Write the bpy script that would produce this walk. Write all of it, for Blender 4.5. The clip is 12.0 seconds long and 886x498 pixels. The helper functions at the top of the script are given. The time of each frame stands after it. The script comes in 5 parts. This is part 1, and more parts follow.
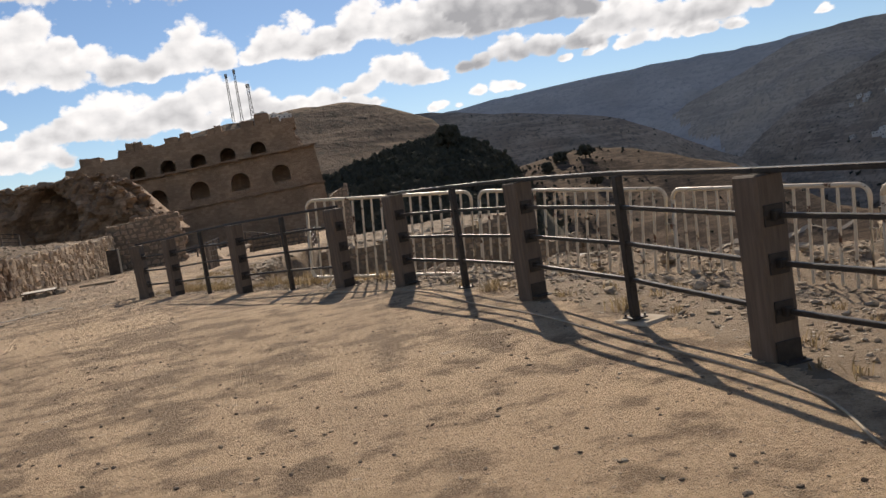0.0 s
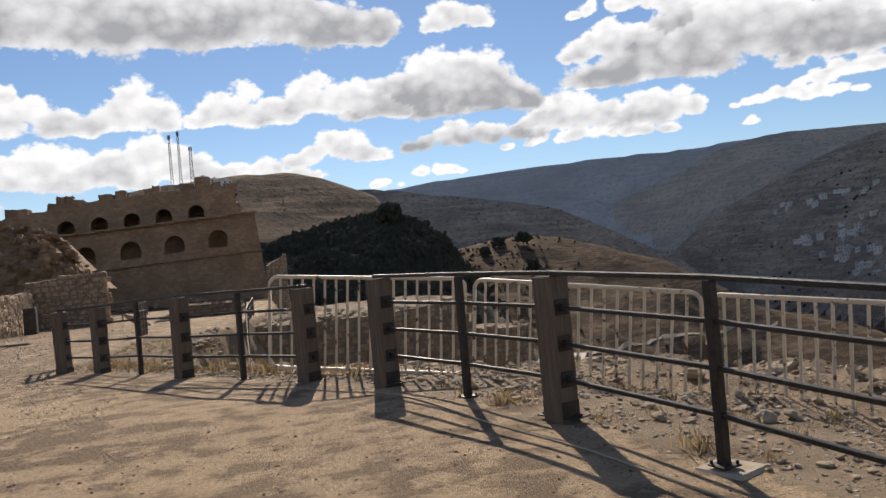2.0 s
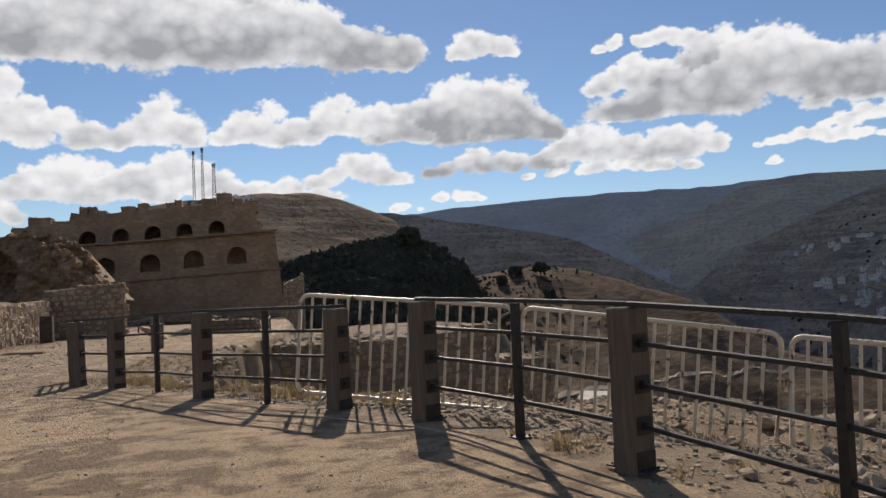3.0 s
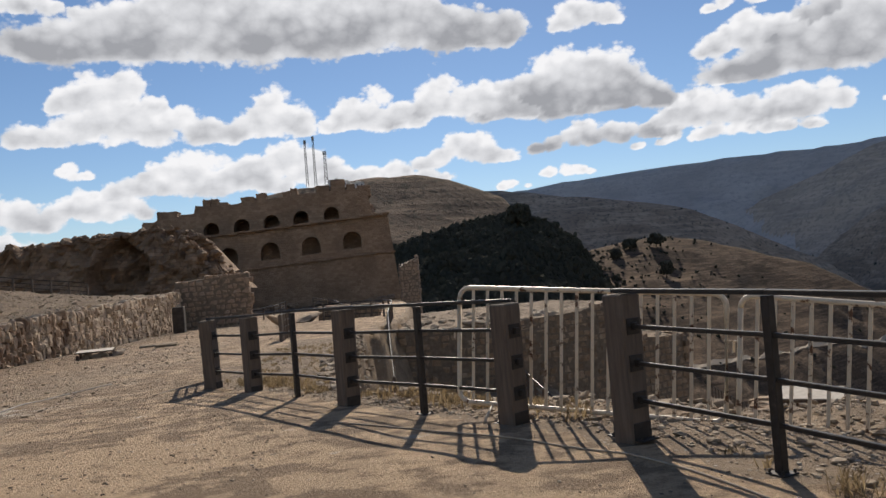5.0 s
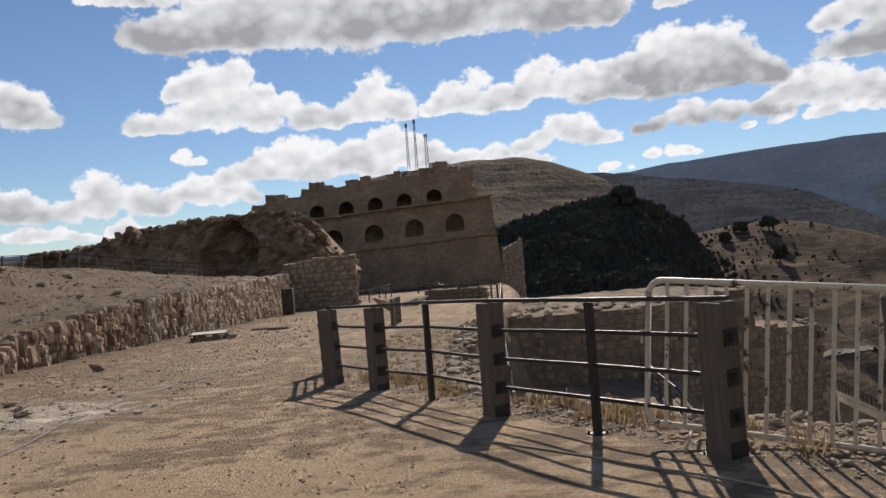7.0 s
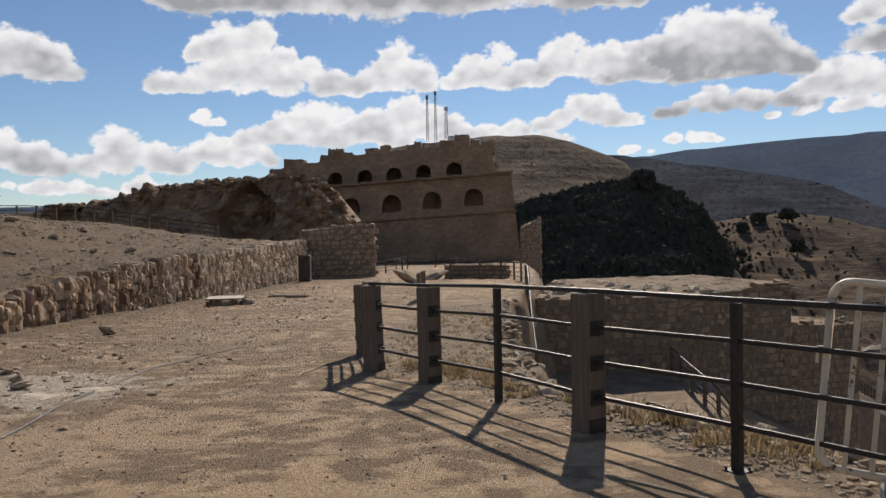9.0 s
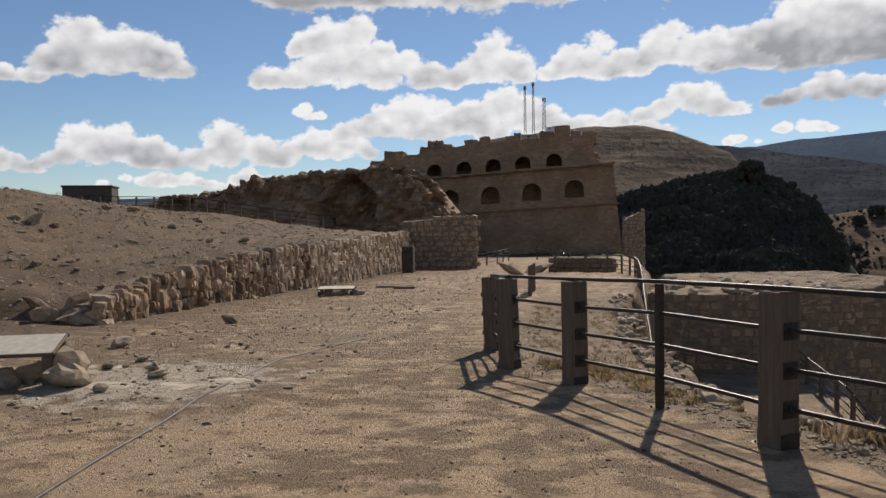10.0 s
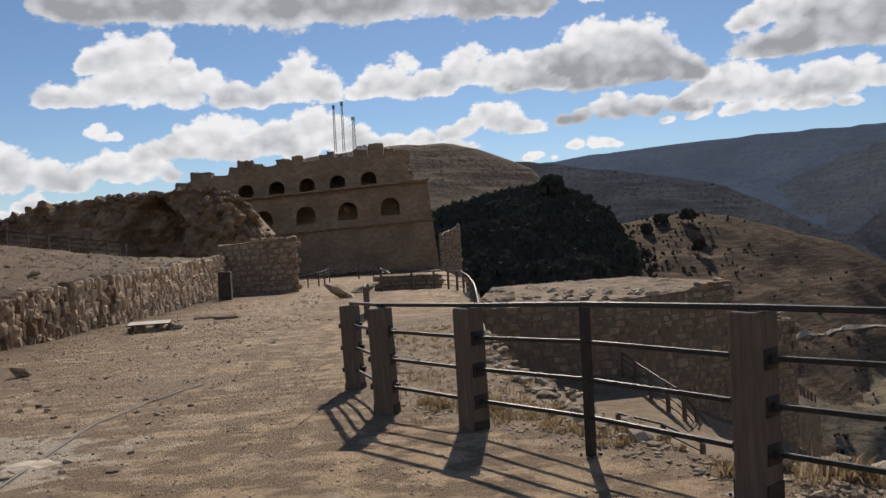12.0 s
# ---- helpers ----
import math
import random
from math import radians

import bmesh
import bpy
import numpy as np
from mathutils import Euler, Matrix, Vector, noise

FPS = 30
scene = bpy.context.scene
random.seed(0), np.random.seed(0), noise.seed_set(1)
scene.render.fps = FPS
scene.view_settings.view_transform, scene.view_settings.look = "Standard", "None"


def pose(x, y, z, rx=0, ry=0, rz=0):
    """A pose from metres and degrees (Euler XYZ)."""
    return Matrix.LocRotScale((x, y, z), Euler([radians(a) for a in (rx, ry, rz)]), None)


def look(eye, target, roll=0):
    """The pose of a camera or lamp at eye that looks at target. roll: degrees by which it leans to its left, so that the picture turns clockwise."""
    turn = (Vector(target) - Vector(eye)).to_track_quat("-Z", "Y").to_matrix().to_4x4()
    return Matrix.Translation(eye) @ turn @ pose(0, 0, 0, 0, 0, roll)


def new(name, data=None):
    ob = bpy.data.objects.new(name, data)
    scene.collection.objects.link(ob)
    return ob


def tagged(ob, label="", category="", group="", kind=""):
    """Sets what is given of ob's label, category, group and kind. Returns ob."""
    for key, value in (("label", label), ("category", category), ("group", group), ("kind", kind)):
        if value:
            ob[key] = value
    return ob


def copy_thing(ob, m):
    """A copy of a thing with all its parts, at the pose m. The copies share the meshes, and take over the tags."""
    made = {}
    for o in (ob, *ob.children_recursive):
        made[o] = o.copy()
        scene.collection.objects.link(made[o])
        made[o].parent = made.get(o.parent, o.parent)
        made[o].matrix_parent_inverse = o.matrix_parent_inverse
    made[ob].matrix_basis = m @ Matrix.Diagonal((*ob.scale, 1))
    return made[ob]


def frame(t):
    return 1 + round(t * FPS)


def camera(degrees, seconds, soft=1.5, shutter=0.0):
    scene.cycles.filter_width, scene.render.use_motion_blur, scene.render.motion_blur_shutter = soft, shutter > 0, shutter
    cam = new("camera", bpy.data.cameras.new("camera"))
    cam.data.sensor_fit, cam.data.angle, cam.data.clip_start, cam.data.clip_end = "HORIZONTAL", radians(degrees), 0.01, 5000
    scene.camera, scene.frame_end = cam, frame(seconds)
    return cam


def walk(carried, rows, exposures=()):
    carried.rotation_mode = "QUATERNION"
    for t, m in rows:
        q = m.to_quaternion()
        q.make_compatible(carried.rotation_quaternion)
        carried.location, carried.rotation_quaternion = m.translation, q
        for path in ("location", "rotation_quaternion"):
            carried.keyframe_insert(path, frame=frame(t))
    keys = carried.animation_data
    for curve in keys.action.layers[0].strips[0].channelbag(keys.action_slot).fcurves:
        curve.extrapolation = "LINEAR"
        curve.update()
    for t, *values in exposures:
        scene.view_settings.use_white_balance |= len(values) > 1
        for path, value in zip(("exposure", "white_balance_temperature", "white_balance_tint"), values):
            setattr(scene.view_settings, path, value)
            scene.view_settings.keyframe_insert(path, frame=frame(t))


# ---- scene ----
cam = camera(58.3, 12.0)
PATH = [
    (0, (-0.073, -1.39, 1.346), (0.318, 0.564, 1.174), -8.9),
    (0.5, (-0.113, -0.974, 1.398), (0.344, 0.969, 1.277), -8.6),
    (1, (-0.248, -0.597, 1.42), (0.34, 1.312, 1.317), -6.4),
    (1.5, (-0.288, -0.311, 1.442), (0.418, 1.557, 1.338), -6.5),
    (2, (-0.367, 0.193, 1.479), (0.206, 2.109, 1.484), -4.9),
    (2.5, (-0.445, 0.586, 1.461), (0.111, 2.505, 1.546), -1.9),
    (4.5, (-0.645, 2.12, 1.55), (-0.257, 4.082, 1.562), -6.3),
    (5, (-0.782, 2.511, 1.596), (-0.518, 4.494, 1.631), -4.6),
    (5.5, (-0.928, 2.869, 1.593), (-0.774, 4.863, 1.605), -3.1),
    (6, (-1.009, 3.226, 1.591), (-0.818, 5.217, 1.553), -2.9),
    (6.5, (-1.069, 3.662, 1.64), (-0.956, 5.659, 1.625), -3.7),
    (7, (-1.24, 4.016, 1.668), (-1.228, 6.016, 1.679), -4.3),
    (7.5, (-1.366, 4.356, 1.661), (-1.275, 6.354, 1.665), -3.2),
    (9.5, (-2.128, 5.763, 1.7), (-2.243, 7.758, 1.636), -0.0),
    (10, (-2.409, 5.989, 1.676), (-2.672, 7.971, 1.607), -0.8),
    (10.5, (-2.591, 6.369, 1.677), (-2.916, 8.34, 1.582), -2.0),
    (11, (-2.8, 6.748, 1.692), (-3.209, 8.705, 1.62), -3.3),
    (11.5, (-2.984, 7.026, 1.677), (-3.114, 9.02, 1.604), -2.8),
    (12, (-3.05, 7.437, 1.693), (-2.848, 9.426, 1.656), -3.0),
]
walk(cam, [(t, look(eye, target, roll)) for t, eye, target, roll in PATH],
     exposures=[(0, 0.14, 6750, 13), (1.5, 0.02, 6640, 12), (2.0, 0.16, 6580, 12), (2.5, -0.06, 6520, 12), (6.5, 0.0, 6420, 12), (10.5, -0.10, 6520, 12), (12, -0.10, 6450, 12)])

# ---- light ----
SUN_AZ, SUN_EL = 11.5, 33.0          # degrees: clockwise from +y, above the horizon
sun_way = Vector((math.sin(radians(SUN_AZ)) * math.cos(radians(SUN_EL)),
                  math.cos(radians(SUN_AZ)) * math.cos(radians(SUN_EL)), math.sin(radians(SUN_EL))))
sun = new("sun", bpy.data.lights.new("sun", "SUN"))
sun.data.energy, sun.data.angle, sun.data.color = 5.0, radians(0.55), (1.0, 0.89, 0.74)
sun.matrix_world = look(sun_way * 50, (0, 0, 0))
world = bpy.data.worlds.new("world")
scene.world = world
world.use_nodes = True
wn = world.node_tree
sky = wn.nodes.new("ShaderNodeTexSky")
sky.sky_type, sky.sun_disc = "NISHITA", False
sky.sun_elevation, sky.sun_rotation = radians(SUN_EL), radians(SUN_AZ)
sky.altitude, sky.air_density, sky.dust_density, sky.ozone_density = 900, 1.0, 0.1, 4.0
wn.links.new(sky.outputs[0], wn.nodes["Background"].inputs[0])
wn.nodes["Background"].inputs[1].default_value = 0.083


# ---- materials ----
class Mat:
    """A small builder for procedural node materials."""

    def __init__(self, name, rough=0.85, metal=0.0):
        self.m = bpy.data.materials.new(name)
        self.m.use_nodes = True
        self.t = self.m.node_tree
        self.b = self.t.nodes["Principled BSDF"]
        self.b.inputs["Roughness"].default_value = rough
        self.b.inputs["Metallic"].default_value = metal
        self.b.inputs["Specular IOR Level"].default_value = 0.3
        self.co = self.t.nodes.new("ShaderNodeTexCoord")

    def link(self, a, b):
        self.t.links.new(a, b)

    def coords(self, scale=(1, 1, 1), world=False):
        mp = self.t.nodes.new("ShaderNodeMapping")
        mp.inputs["Scale"].default_value = scale
        if world:
            self.link(self.t.nodes.new("ShaderNodeNewGeometry").outputs["Position"], mp.inputs[0])
        else:
            self.link(self.co.outputs["Object"], mp.inputs[0])
        return mp.outputs[0]

    def noise(self, scale, detail=6, rough=0.6, vec=None, world=True):
        n = self.t.nodes.new("ShaderNodeTexNoise")
        n.inputs["Scale"].default_value, n.inputs["Detail"].default_value, n.inputs["Roughness"].default_value = scale, detail, rough
        self.link(vec if vec is not None else self.coords(world=world), n.inputs["Vector"])
        return n.outputs["Fac"]

    def voronoi(self, scale, vec=None, feature="F1", out="Distance"):
        n = self.t.nodes.new("ShaderNodeTexVoronoi")
        n.feature = feature
        n.inputs["Scale"].default_value = scale
        self.link(vec if vec is not None else self.coords(world=True), n.inputs["Vector"])
        return n.outputs[out]

    def ramp(self, fac, stops):
        r = self.t.nodes.new("ShaderNodeValToRGB")
        while len(r.color_ramp.elements) < len(stops):
            r.color_ramp.elements.new(0.5)
        for e, (p, c) in zip(r.color_ramp.elements, stops):
            e.position = p
            e.color = (*c, 1) if len(c) == 3 else c
        self.link(fac, r.inputs[0])
        return r.outputs[0]

    def mix(self, fac, a, b, kind="MIX"):
        n = self.t.nodes.new("ShaderNodeMix")
        n.data_type, n.blend_type = "RGBA", kind
        for value, socket in ((fac, n.inputs[0]), (a, n.inputs[6]), (b, n.inputs[7])):
            if isinstance(value, (int, float)):
                socket.default_value = value
            elif isinstance(value, tuple):
                socket.default_value = (*value, 1)
            else:
                self.link(value, socket)
        return n.outputs[2]

    def math(self, op, a, b=0.0):
        n = self.t.nodes.new("ShaderNodeMath")
        n.operation = op
        for value, socket in ((a, n.inputs[0]), (b, n.inputs[1])):
            if isinstance(value, (int, float)):
                socket.default_value = value
            else:
                self.link(value, socket)
        return n.outputs[0]

    def random(self):
        return self.t.nodes.new("ShaderNodeObjectInfo").outputs["Random"]

    def island(self):
        return self.t.nodes.new("ShaderNodeNewGeometry").outputs["Random Per Island"]

    def color(self, c):
        if isinstance(c, tuple):
            self.b.inputs["Base Color"].default_value = (*c, 1)
        else:
            self.link(c, self.b.inputs["Base Color"])
        return self

    def bump(self, height, strength=0.5, distance=0.02):
        n = self.t.nodes.new("ShaderNodeBump")
        n.inputs["Strength"].default_value, n.inputs["Distance"].default_value = strength, distance
        self.link(height, n.inputs["Height"])
        self.link(n.outputs[0], self.b.inputs["Normal"])
        return self


def path_earth():
    m = Mat("path_earth", 0.95)
    big = m.noise(0.5, 5, 0.62)
    grit = m.noise(30, 5, 0.75)
    fine = m.noise(95, 3, 0.75)
    grit_c = m.ramp(grit, [(0.33, (0, 0, 0)), (0.67, (1, 1, 1))])
    fine_c = m.ramp(fine, [(0.33, (0, 0, 0)), (0.67, (1, 1, 1))])
    sand = m.mix(grit_c, (0.46, 0.32, 0.19), (0.70, 0.515, 0.33))
    gravel = m.mix(fine_c, (0.14, 0.093, 0.055), (0.40, 0.282, 0.172))
    # worn sand shows through the gravel, more of it towards the start of the walk
    pos = m.t.nodes.new("ShaderNodeSeparateXYZ")
    m.link(m.t.nodes.new("ShaderNodeNewGeometry").outputs["Position"], pos.inputs[0])
    lean = m.math("MULTIPLY", m.math("SUBTRACT", 6.0, m.math("MINIMUM", pos.outputs["Y"], 16.0)), 0.0135)
    west = m.math("MULTIPLY", m.math("MINIMUM", m.math("ADD", pos.outputs["X"], 3.0), 4.0), 0.019)
    patch = m.noise(3.0, 8, 0.60, vec=m.coords((0.85, 1.1, 1), world=True))
    spot = m.noise(0.42, 4, 0.6)
    wide = m.math("MULTIPLY", m.math("SUBTRACT", patch, 0.5), 2.8)
    wide = m.math("ADD", wide, m.math("MULTIPLY", m.math("SUBTRACT", spot, 0.5), 1.3))
    fac = m.math("ADD", m.math("ADD", m.math("ADD", wide, 0.497), lean), west)

    def blob(cx, cy, r):
        """One at a place on the path, fading to nothing r metres from it."""
        dx, dy = m.math("SUBTRACT", pos.outputs["X"], cx), m.math("SUBTRACT", pos.outputs["Y"], cy)
        far = m.math("SQRT", m.math("ADD", m.math("MULTIPLY", dx, dx), m.math("MULTIPLY", dy, dy)))
        return m.math("MAXIMUM", m.math("SUBTRACT", 1.0, m.math("DIVIDE", far, r)), 0.0)

    # bare sand where feet have worn the gravel away
    for cx, cy, r in ((-5.4, 11.4, 1.7), (-4.3, 12.3, 1.3), (-2.5, 10.2, 1.2), (-3.2, 9.2, 1.6)):
        fac = m.math("ADD", fac, m.math("MULTIPLY", blob(cx, cy, r), 0.42))
    mask = m.ramp(fac, [(0.34, (0, 0, 0)), (0.52, (0.75, 0.75, 0.75)), (0.70, (1, 1, 1))])
    c = m.mix(mask, gravel, sand)
    c = m.mix(m.math("MULTIPLY", m.ramp(big, [(0.4, (0, 0, 0)), (0.65, (1, 1, 1))]), 0.3), c, (0.28, 0.20, 0.13))
    # pale trodden dust over the bedrock west of the pipe
    bare = m.noise(0.75, 6, 0.6, vec=m.coords((1.0, 1.6, 1), world=True))
    zone = m.math("MULTIPLY", m.math("SUBTRACT", 2.6, m.math("ABSOLUTE", m.math("ADD", pos.outputs["X"], 6.2))), 0.055)
    dust = m.ramp(m.math("ADD", bare, zone), [(0.56, (0, 0, 0)), (0.64, (1, 1, 1))])
    c = m.mix(m.math("MULTIPLY", dust, 0.3), c, m.mix(grit_c, (0.36, 0.275, 0.185), (0.56, 0.455, 0.33)))
    # chalky bedrock comes to the surface beside the pipe
    chalk = m.math("ADD", blob(-6.8, 14.4, 2.3), m.math("MULTIPLY", m.math("SUBTRACT", patch, 0.5), 2.2))
    c = m.mix(m.ramp(chalk, [(0.34, (0, 0, 0)), (0.50, (0.9, 0.9, 0.9))]), c, m.mix(grit_c, (0.44, 0.37, 0.28), (0.70, 0.62, 0.50)))
    # brown soil takes over towards the mound in the west
    edge_noise = m.math("MULTIPLY", m.math("SUBTRACT", m.noise(0.8, 6, 0.7), 0.5), 7.0)
    over = m.math("MULTIPLY", m.math("ADD", m.math("SUBTRACT", -9.8, pos.outputs["X"]), edge_noise), 0.4)
    over = m.ramp(over, [(0.0, (0, 0, 0)), (1.0, (1, 1, 1))])
    c = m.mix(over, c, m.mix(fine_c, (0.085, 0.056, 0.034), (0.20, 0.138, 0.086)))
    stone = m.voronoi(24)
    peb = m.ramp(stone, [(0.0, (1, 1, 1)), (0.20, (1, 1, 1)), (0.28, (0, 0, 0))])
    sep = m.t.nodes.new("ShaderNodeSeparateColor")
    m.link(m.voronoi(24, out="Color"), sep.inputs[0])
    keep = m.math("MULTIPLY", peb, m.math("GREATER_THAN", sep.outputs[0], 0.82))
    c = m.mix(m.math("MULTIPLY", keep, 0.7), c, m.mix(sep.outputs[1], (0.07, 0.052, 0.038), (0.44, 0.36, 0.27)))
    small = m.voronoi(70)
    sep2 = m.t.nodes.new("ShaderNodeSeparateColor")
    m.link(m.voronoi(70, out="Color"), sep2.inputs[0])
    grain = m.math("MULTIPLY", m.ramp(small, [(0.0, (1, 1, 1)), (0.3, (1, 1, 1)), (0.42, (0, 0, 0))]), m.math("GREATER_THAN", sep2.outputs[0], 0.45))
    c = m.mix(m.math("MULTIPLY", grain, 0.55), c, m.mix(sep2.outputs[1], (0.08, 0.058, 0.04), (0.60, 0.48, 0.34)))
    m.color(c)
    h = m.math("ADD", m.math("MULTIPLY", m.math("ADD", grit_c, grain), 0.5), m.math("ADD", m.math("MULTIPLY", fine_c, 0.3), m.math("MULTIPLY", keep, 0.6)))
    m.bump(h, 1.0, 0.027)
    return m.m


def soil(name, dark, light, stones=0.5, scale=1.0):
    m = Mat(name, 0.95)
    a = m.noise(0.35 * scale, 7, 0.65)
    b = m.noise(7 * scale, 6, 0.7)
    c = m.mix(m.ramp(a, [(0.35, (0, 0, 0)), (0.65, (1, 1, 1))]), dark, light)
    c = m.mix(m.math("MULTIPLY", b, 0.6), c, tuple(x * 0.5 for x in dark))
    v = m.voronoi(4.5 * scale)
    rocks = m.ramp(v, [(0.0, (1, 1, 1)), (0.17, (1, 1, 1)), (0.27, (0, 0, 0))])
    sep = m.t.nodes.new("ShaderNodeSeparateColor")
    m.link(m.voronoi(4.5 * scale, out="Color"), sep.inputs[0])
    keep = m.math("MULTIPLY", rocks, m.math("GREATER_THAN", sep.outputs[0], 1 - stones))
    c = m.mix(m.math("MULTIPLY", keep, 0.8), c, m.mix(sep.outputs[1], (0.30, 0.25, 0.19), (0.55, 0.49, 0.41)))
    m.color(c)
    m.bump(m.math("ADD", b, keep), 1.0, 0.12 / scale)
    return m.m


def hillside(name, dark, light, shrub, size=1.0, terraces=0.7):
    m = Mat(name, 1.0)
    m.b.inputs["Specular IOR Level"].default_value = 0.04
    a = m.noise(0.012 / size, 8, 0.62)
    b = m.noise(0.14 / size, 7, 0.7)
    # old field terraces follow the contour lines
    layers = m.noise(0.05 / size, 6, 0.6, vec=m.coords((0.22, 0.22, 3.6), world=True))
    c = m.mix(m.ramp(a, [(0.36, (0, 0, 0)), (0.64, (1, 1, 1))]), dark, light)
    c = m.mix(m.math("MULTIPLY", m.ramp(layers, [(0.5, (0, 0, 0)), (0.56, (1, 1, 1))]), terraces), c, tuple(x * 1.35 for x in light))
    bushes = m.ramp(b, [(0.50, (0, 0, 0)), (0.60, (1, 1, 1))])
    c = m.mix(m.math("MULTIPLY", bushes, 0.75), c, shrub)
    m.color(c)
    m.bump(m.math("ADD", b, m.math("MULTIPLY", layers, terraces * 1.4)), 0.9, 2.5 * size)
    return m.m


def masonry(name, dark, light, course=0.4, mortar=(0.16, 0.12, 0.085)):
    """Rough ashlar seen from far off: irregular courses, stains and pitting."""
    m = Mat(name, 0.95)
    warp = m.t.nodes.new("ShaderNodeTexNoise")
    warp.inputs["Scale"].default_value = 0.8
    m.link(m.coords(world=True), warp.inputs["Vector"])
    vec = m.t.nodes.new("ShaderNodeVectorMath")
    vec.operation = "MULTIPLY_ADD"
    m.link(warp.outputs["Color"], vec.inputs[0])
    vec.inputs[1].default_value = (0.6, 0.6, 0.45)
    m.link(m.coords(world=True), vec.inputs[2])
    sep = m.t.nodes.new("ShaderNodeSeparateXYZ")
    m.link(vec.outputs[0], sep.inputs[0])
    com = m.t.nodes.new("ShaderNodeCombineXYZ")
    m.link(m.math("ADD", sep.outputs["X"], sep.outputs["Y"]), com.inputs[0])
    m.link(sep.outputs["Z"], com.inputs[1])
    br = m.t.nodes.new("ShaderNodeTexBrick")
    br.inputs["Scale"].default_value = 1.0
    br.inputs["Brick Width"].default_value, br.inputs["Row Height"].default_value = course * 1.7, course
    br.inputs["Mortar Size"].default_value, br.inputs["Mortar Smooth"].default_value = course * 0.06, 0.6
    br.inputs["Color1"].default_value, br.inputs["Color2"].default_value = (*dark, 1), (*light, 1)
    br.inputs["Mortar"].default_value = (*mortar, 1)
    m.link(com.outputs[0], br.inputs["Vector"])
    st = m.noise(0.25, 8, 0.65)
    pit = m.noise(3.5, 6, 0.7)
    c = m.mix(m.ramp(st, [(0.38, (0, 0, 0)), (0.66, (0.8, 0.8, 0.8))]), br.outputs["Color"], tuple(x * 0.6 for x in dark))
    c = m.mix(m.math("MULTIPLY", pit, 0.4), c, light)
    m.color(c)
    m.bump(m.math("ADD", m.math("MULTIPLY", br.outputs["Fac"], -0.7), m.math("ADD", pit, st)), 0.8, 0.16)
    return m.m


def rough_stone(name, a, b, c, per_island=False):
    m = Mat(name, 0.92)
    r = m.island() if per_island else m.random()
    base = m.ramp(r, [(0.0, a), (0.5, b), (1.0, c)])
    n = m.noise(9, 7, 0.7)
    s = m.noise(2.2, 5, 0.6)
    col = m.mix(m.ramp(n, [(0.35, (0, 0, 0)), (0.7, (1, 1, 1))]), m.mix(0.55, base, (0.10, 0.075, 0.05)), base)
    col = m.mix(m.math("MULTIPLY", m.ramp(s, [(0.5, (0, 0, 0)), (0.7, (1, 1, 1))]), 0.5), col, (0.50, 0.40, 0.29))
    m.color(col)
    m.bump(m.math("ADD", n, s), 0.8, 0.03)
    return m.m


def post_wood():
    m = Mat("weathered_post_wood", 0.85)
    g = m.noise(3.0, 8, 0.7, vec=m.coords((9, 9, 0.8)), world=False)
    w = m.noise(1.2, 5, 0.6, world=True)
    c = m.ramp(g, [(0.28, (0.080, 0.058, 0.043)), (0.52, (0.145, 0.108, 0.079)), (0.78, (0.215, 0.162, 0.118))])
    c = m.mix(m.math("MULTIPLY", w, 0.5), c, (0.10, 0.085, 0.07))
    m.color(c)
    m.bump(g, 0.25, 0.005)
    return m.m


def black_steel():
    m = Mat("black_painted_steel", 0.38, 0.0)
    n = m.noise(24, 6, 0.7)
    c = m.ramp(n, [(0.35, (0.018, 0.016, 0.015)), (0.62, (0.036, 0.031, 0.027)), (0.80, (0.11, 0.08, 0.058))])
    m.color(c)
    m.b.inputs["Specular IOR Level"].default_value = 0.3
    m.link(m.ramp(n, [(0.3, (0.28, 0.28, 0.28)), (0.8, (0.6, 0.6, 0.6))]), m.b.inputs["Roughness"])
    m.bump(n, 0.2, 0.003)
    return m.m


def cream_paint():
    m = Mat("chipped_cream_paint", 0.45)
    n = m.noise(7, 8, 0.72)
    d = m.noise(2.0, 5, 0.6)
    c = m.mix(d, (0.58, 0.475, 0.335), (0.74, 0.635, 0.485))
    rust = m.ramp(n, [(0.565, (0, 0, 0)), (0.60, (1, 1, 1))])
    c = m.mix(rust, c, (0.13, 0.065, 0.035))
    m.color(c)
    m.bump(n, 0.25, 0.003)
    return m.m


def plain(name, a, b, scale=6.0, rough=0.8, bump=0.01, metal=0.0):
    m = Mat(name, rough, metal)
    n = m.noise(scale, 7, 0.65)
    m.color(m.mix(m.ramp(n, [(0.32, (0, 0, 0)), (0.68, (1, 1, 1))]), a, b))
    m.bump(n, 0.5, bump)
    return m.m


def foliage(name, dark, light):
    m = Mat(name, 0.9)
    n = m.noise(0.35, 5, 0.7)
    c = m.mix(m.island(), dark, light)
    m.color(m.mix(m.math("MULTIPLY", n, 0.6), c, tuple(x * 0.8 for x in dark)))
    m.b.inputs["Specular IOR Level"].default_value = 0.05
    # leaves let part of the sunlight through
    tl = m.t.nodes.new("ShaderNodeBsdfTranslucent")
    mx = m.t.nodes.new("ShaderNodeMixShader")
    mx.inputs[0].default_value = 0.55
    m.link(m.b.inputs["Base Color"].links[0].from_socket, tl.inputs[0])
    m.link(m.b.outputs[0], mx.inputs[1])
    m.link(tl.outputs[0], mx.inputs[2])
    m.link(mx.outputs[0], m.t.nodes["Material Output"].inputs[0])
    return m.m


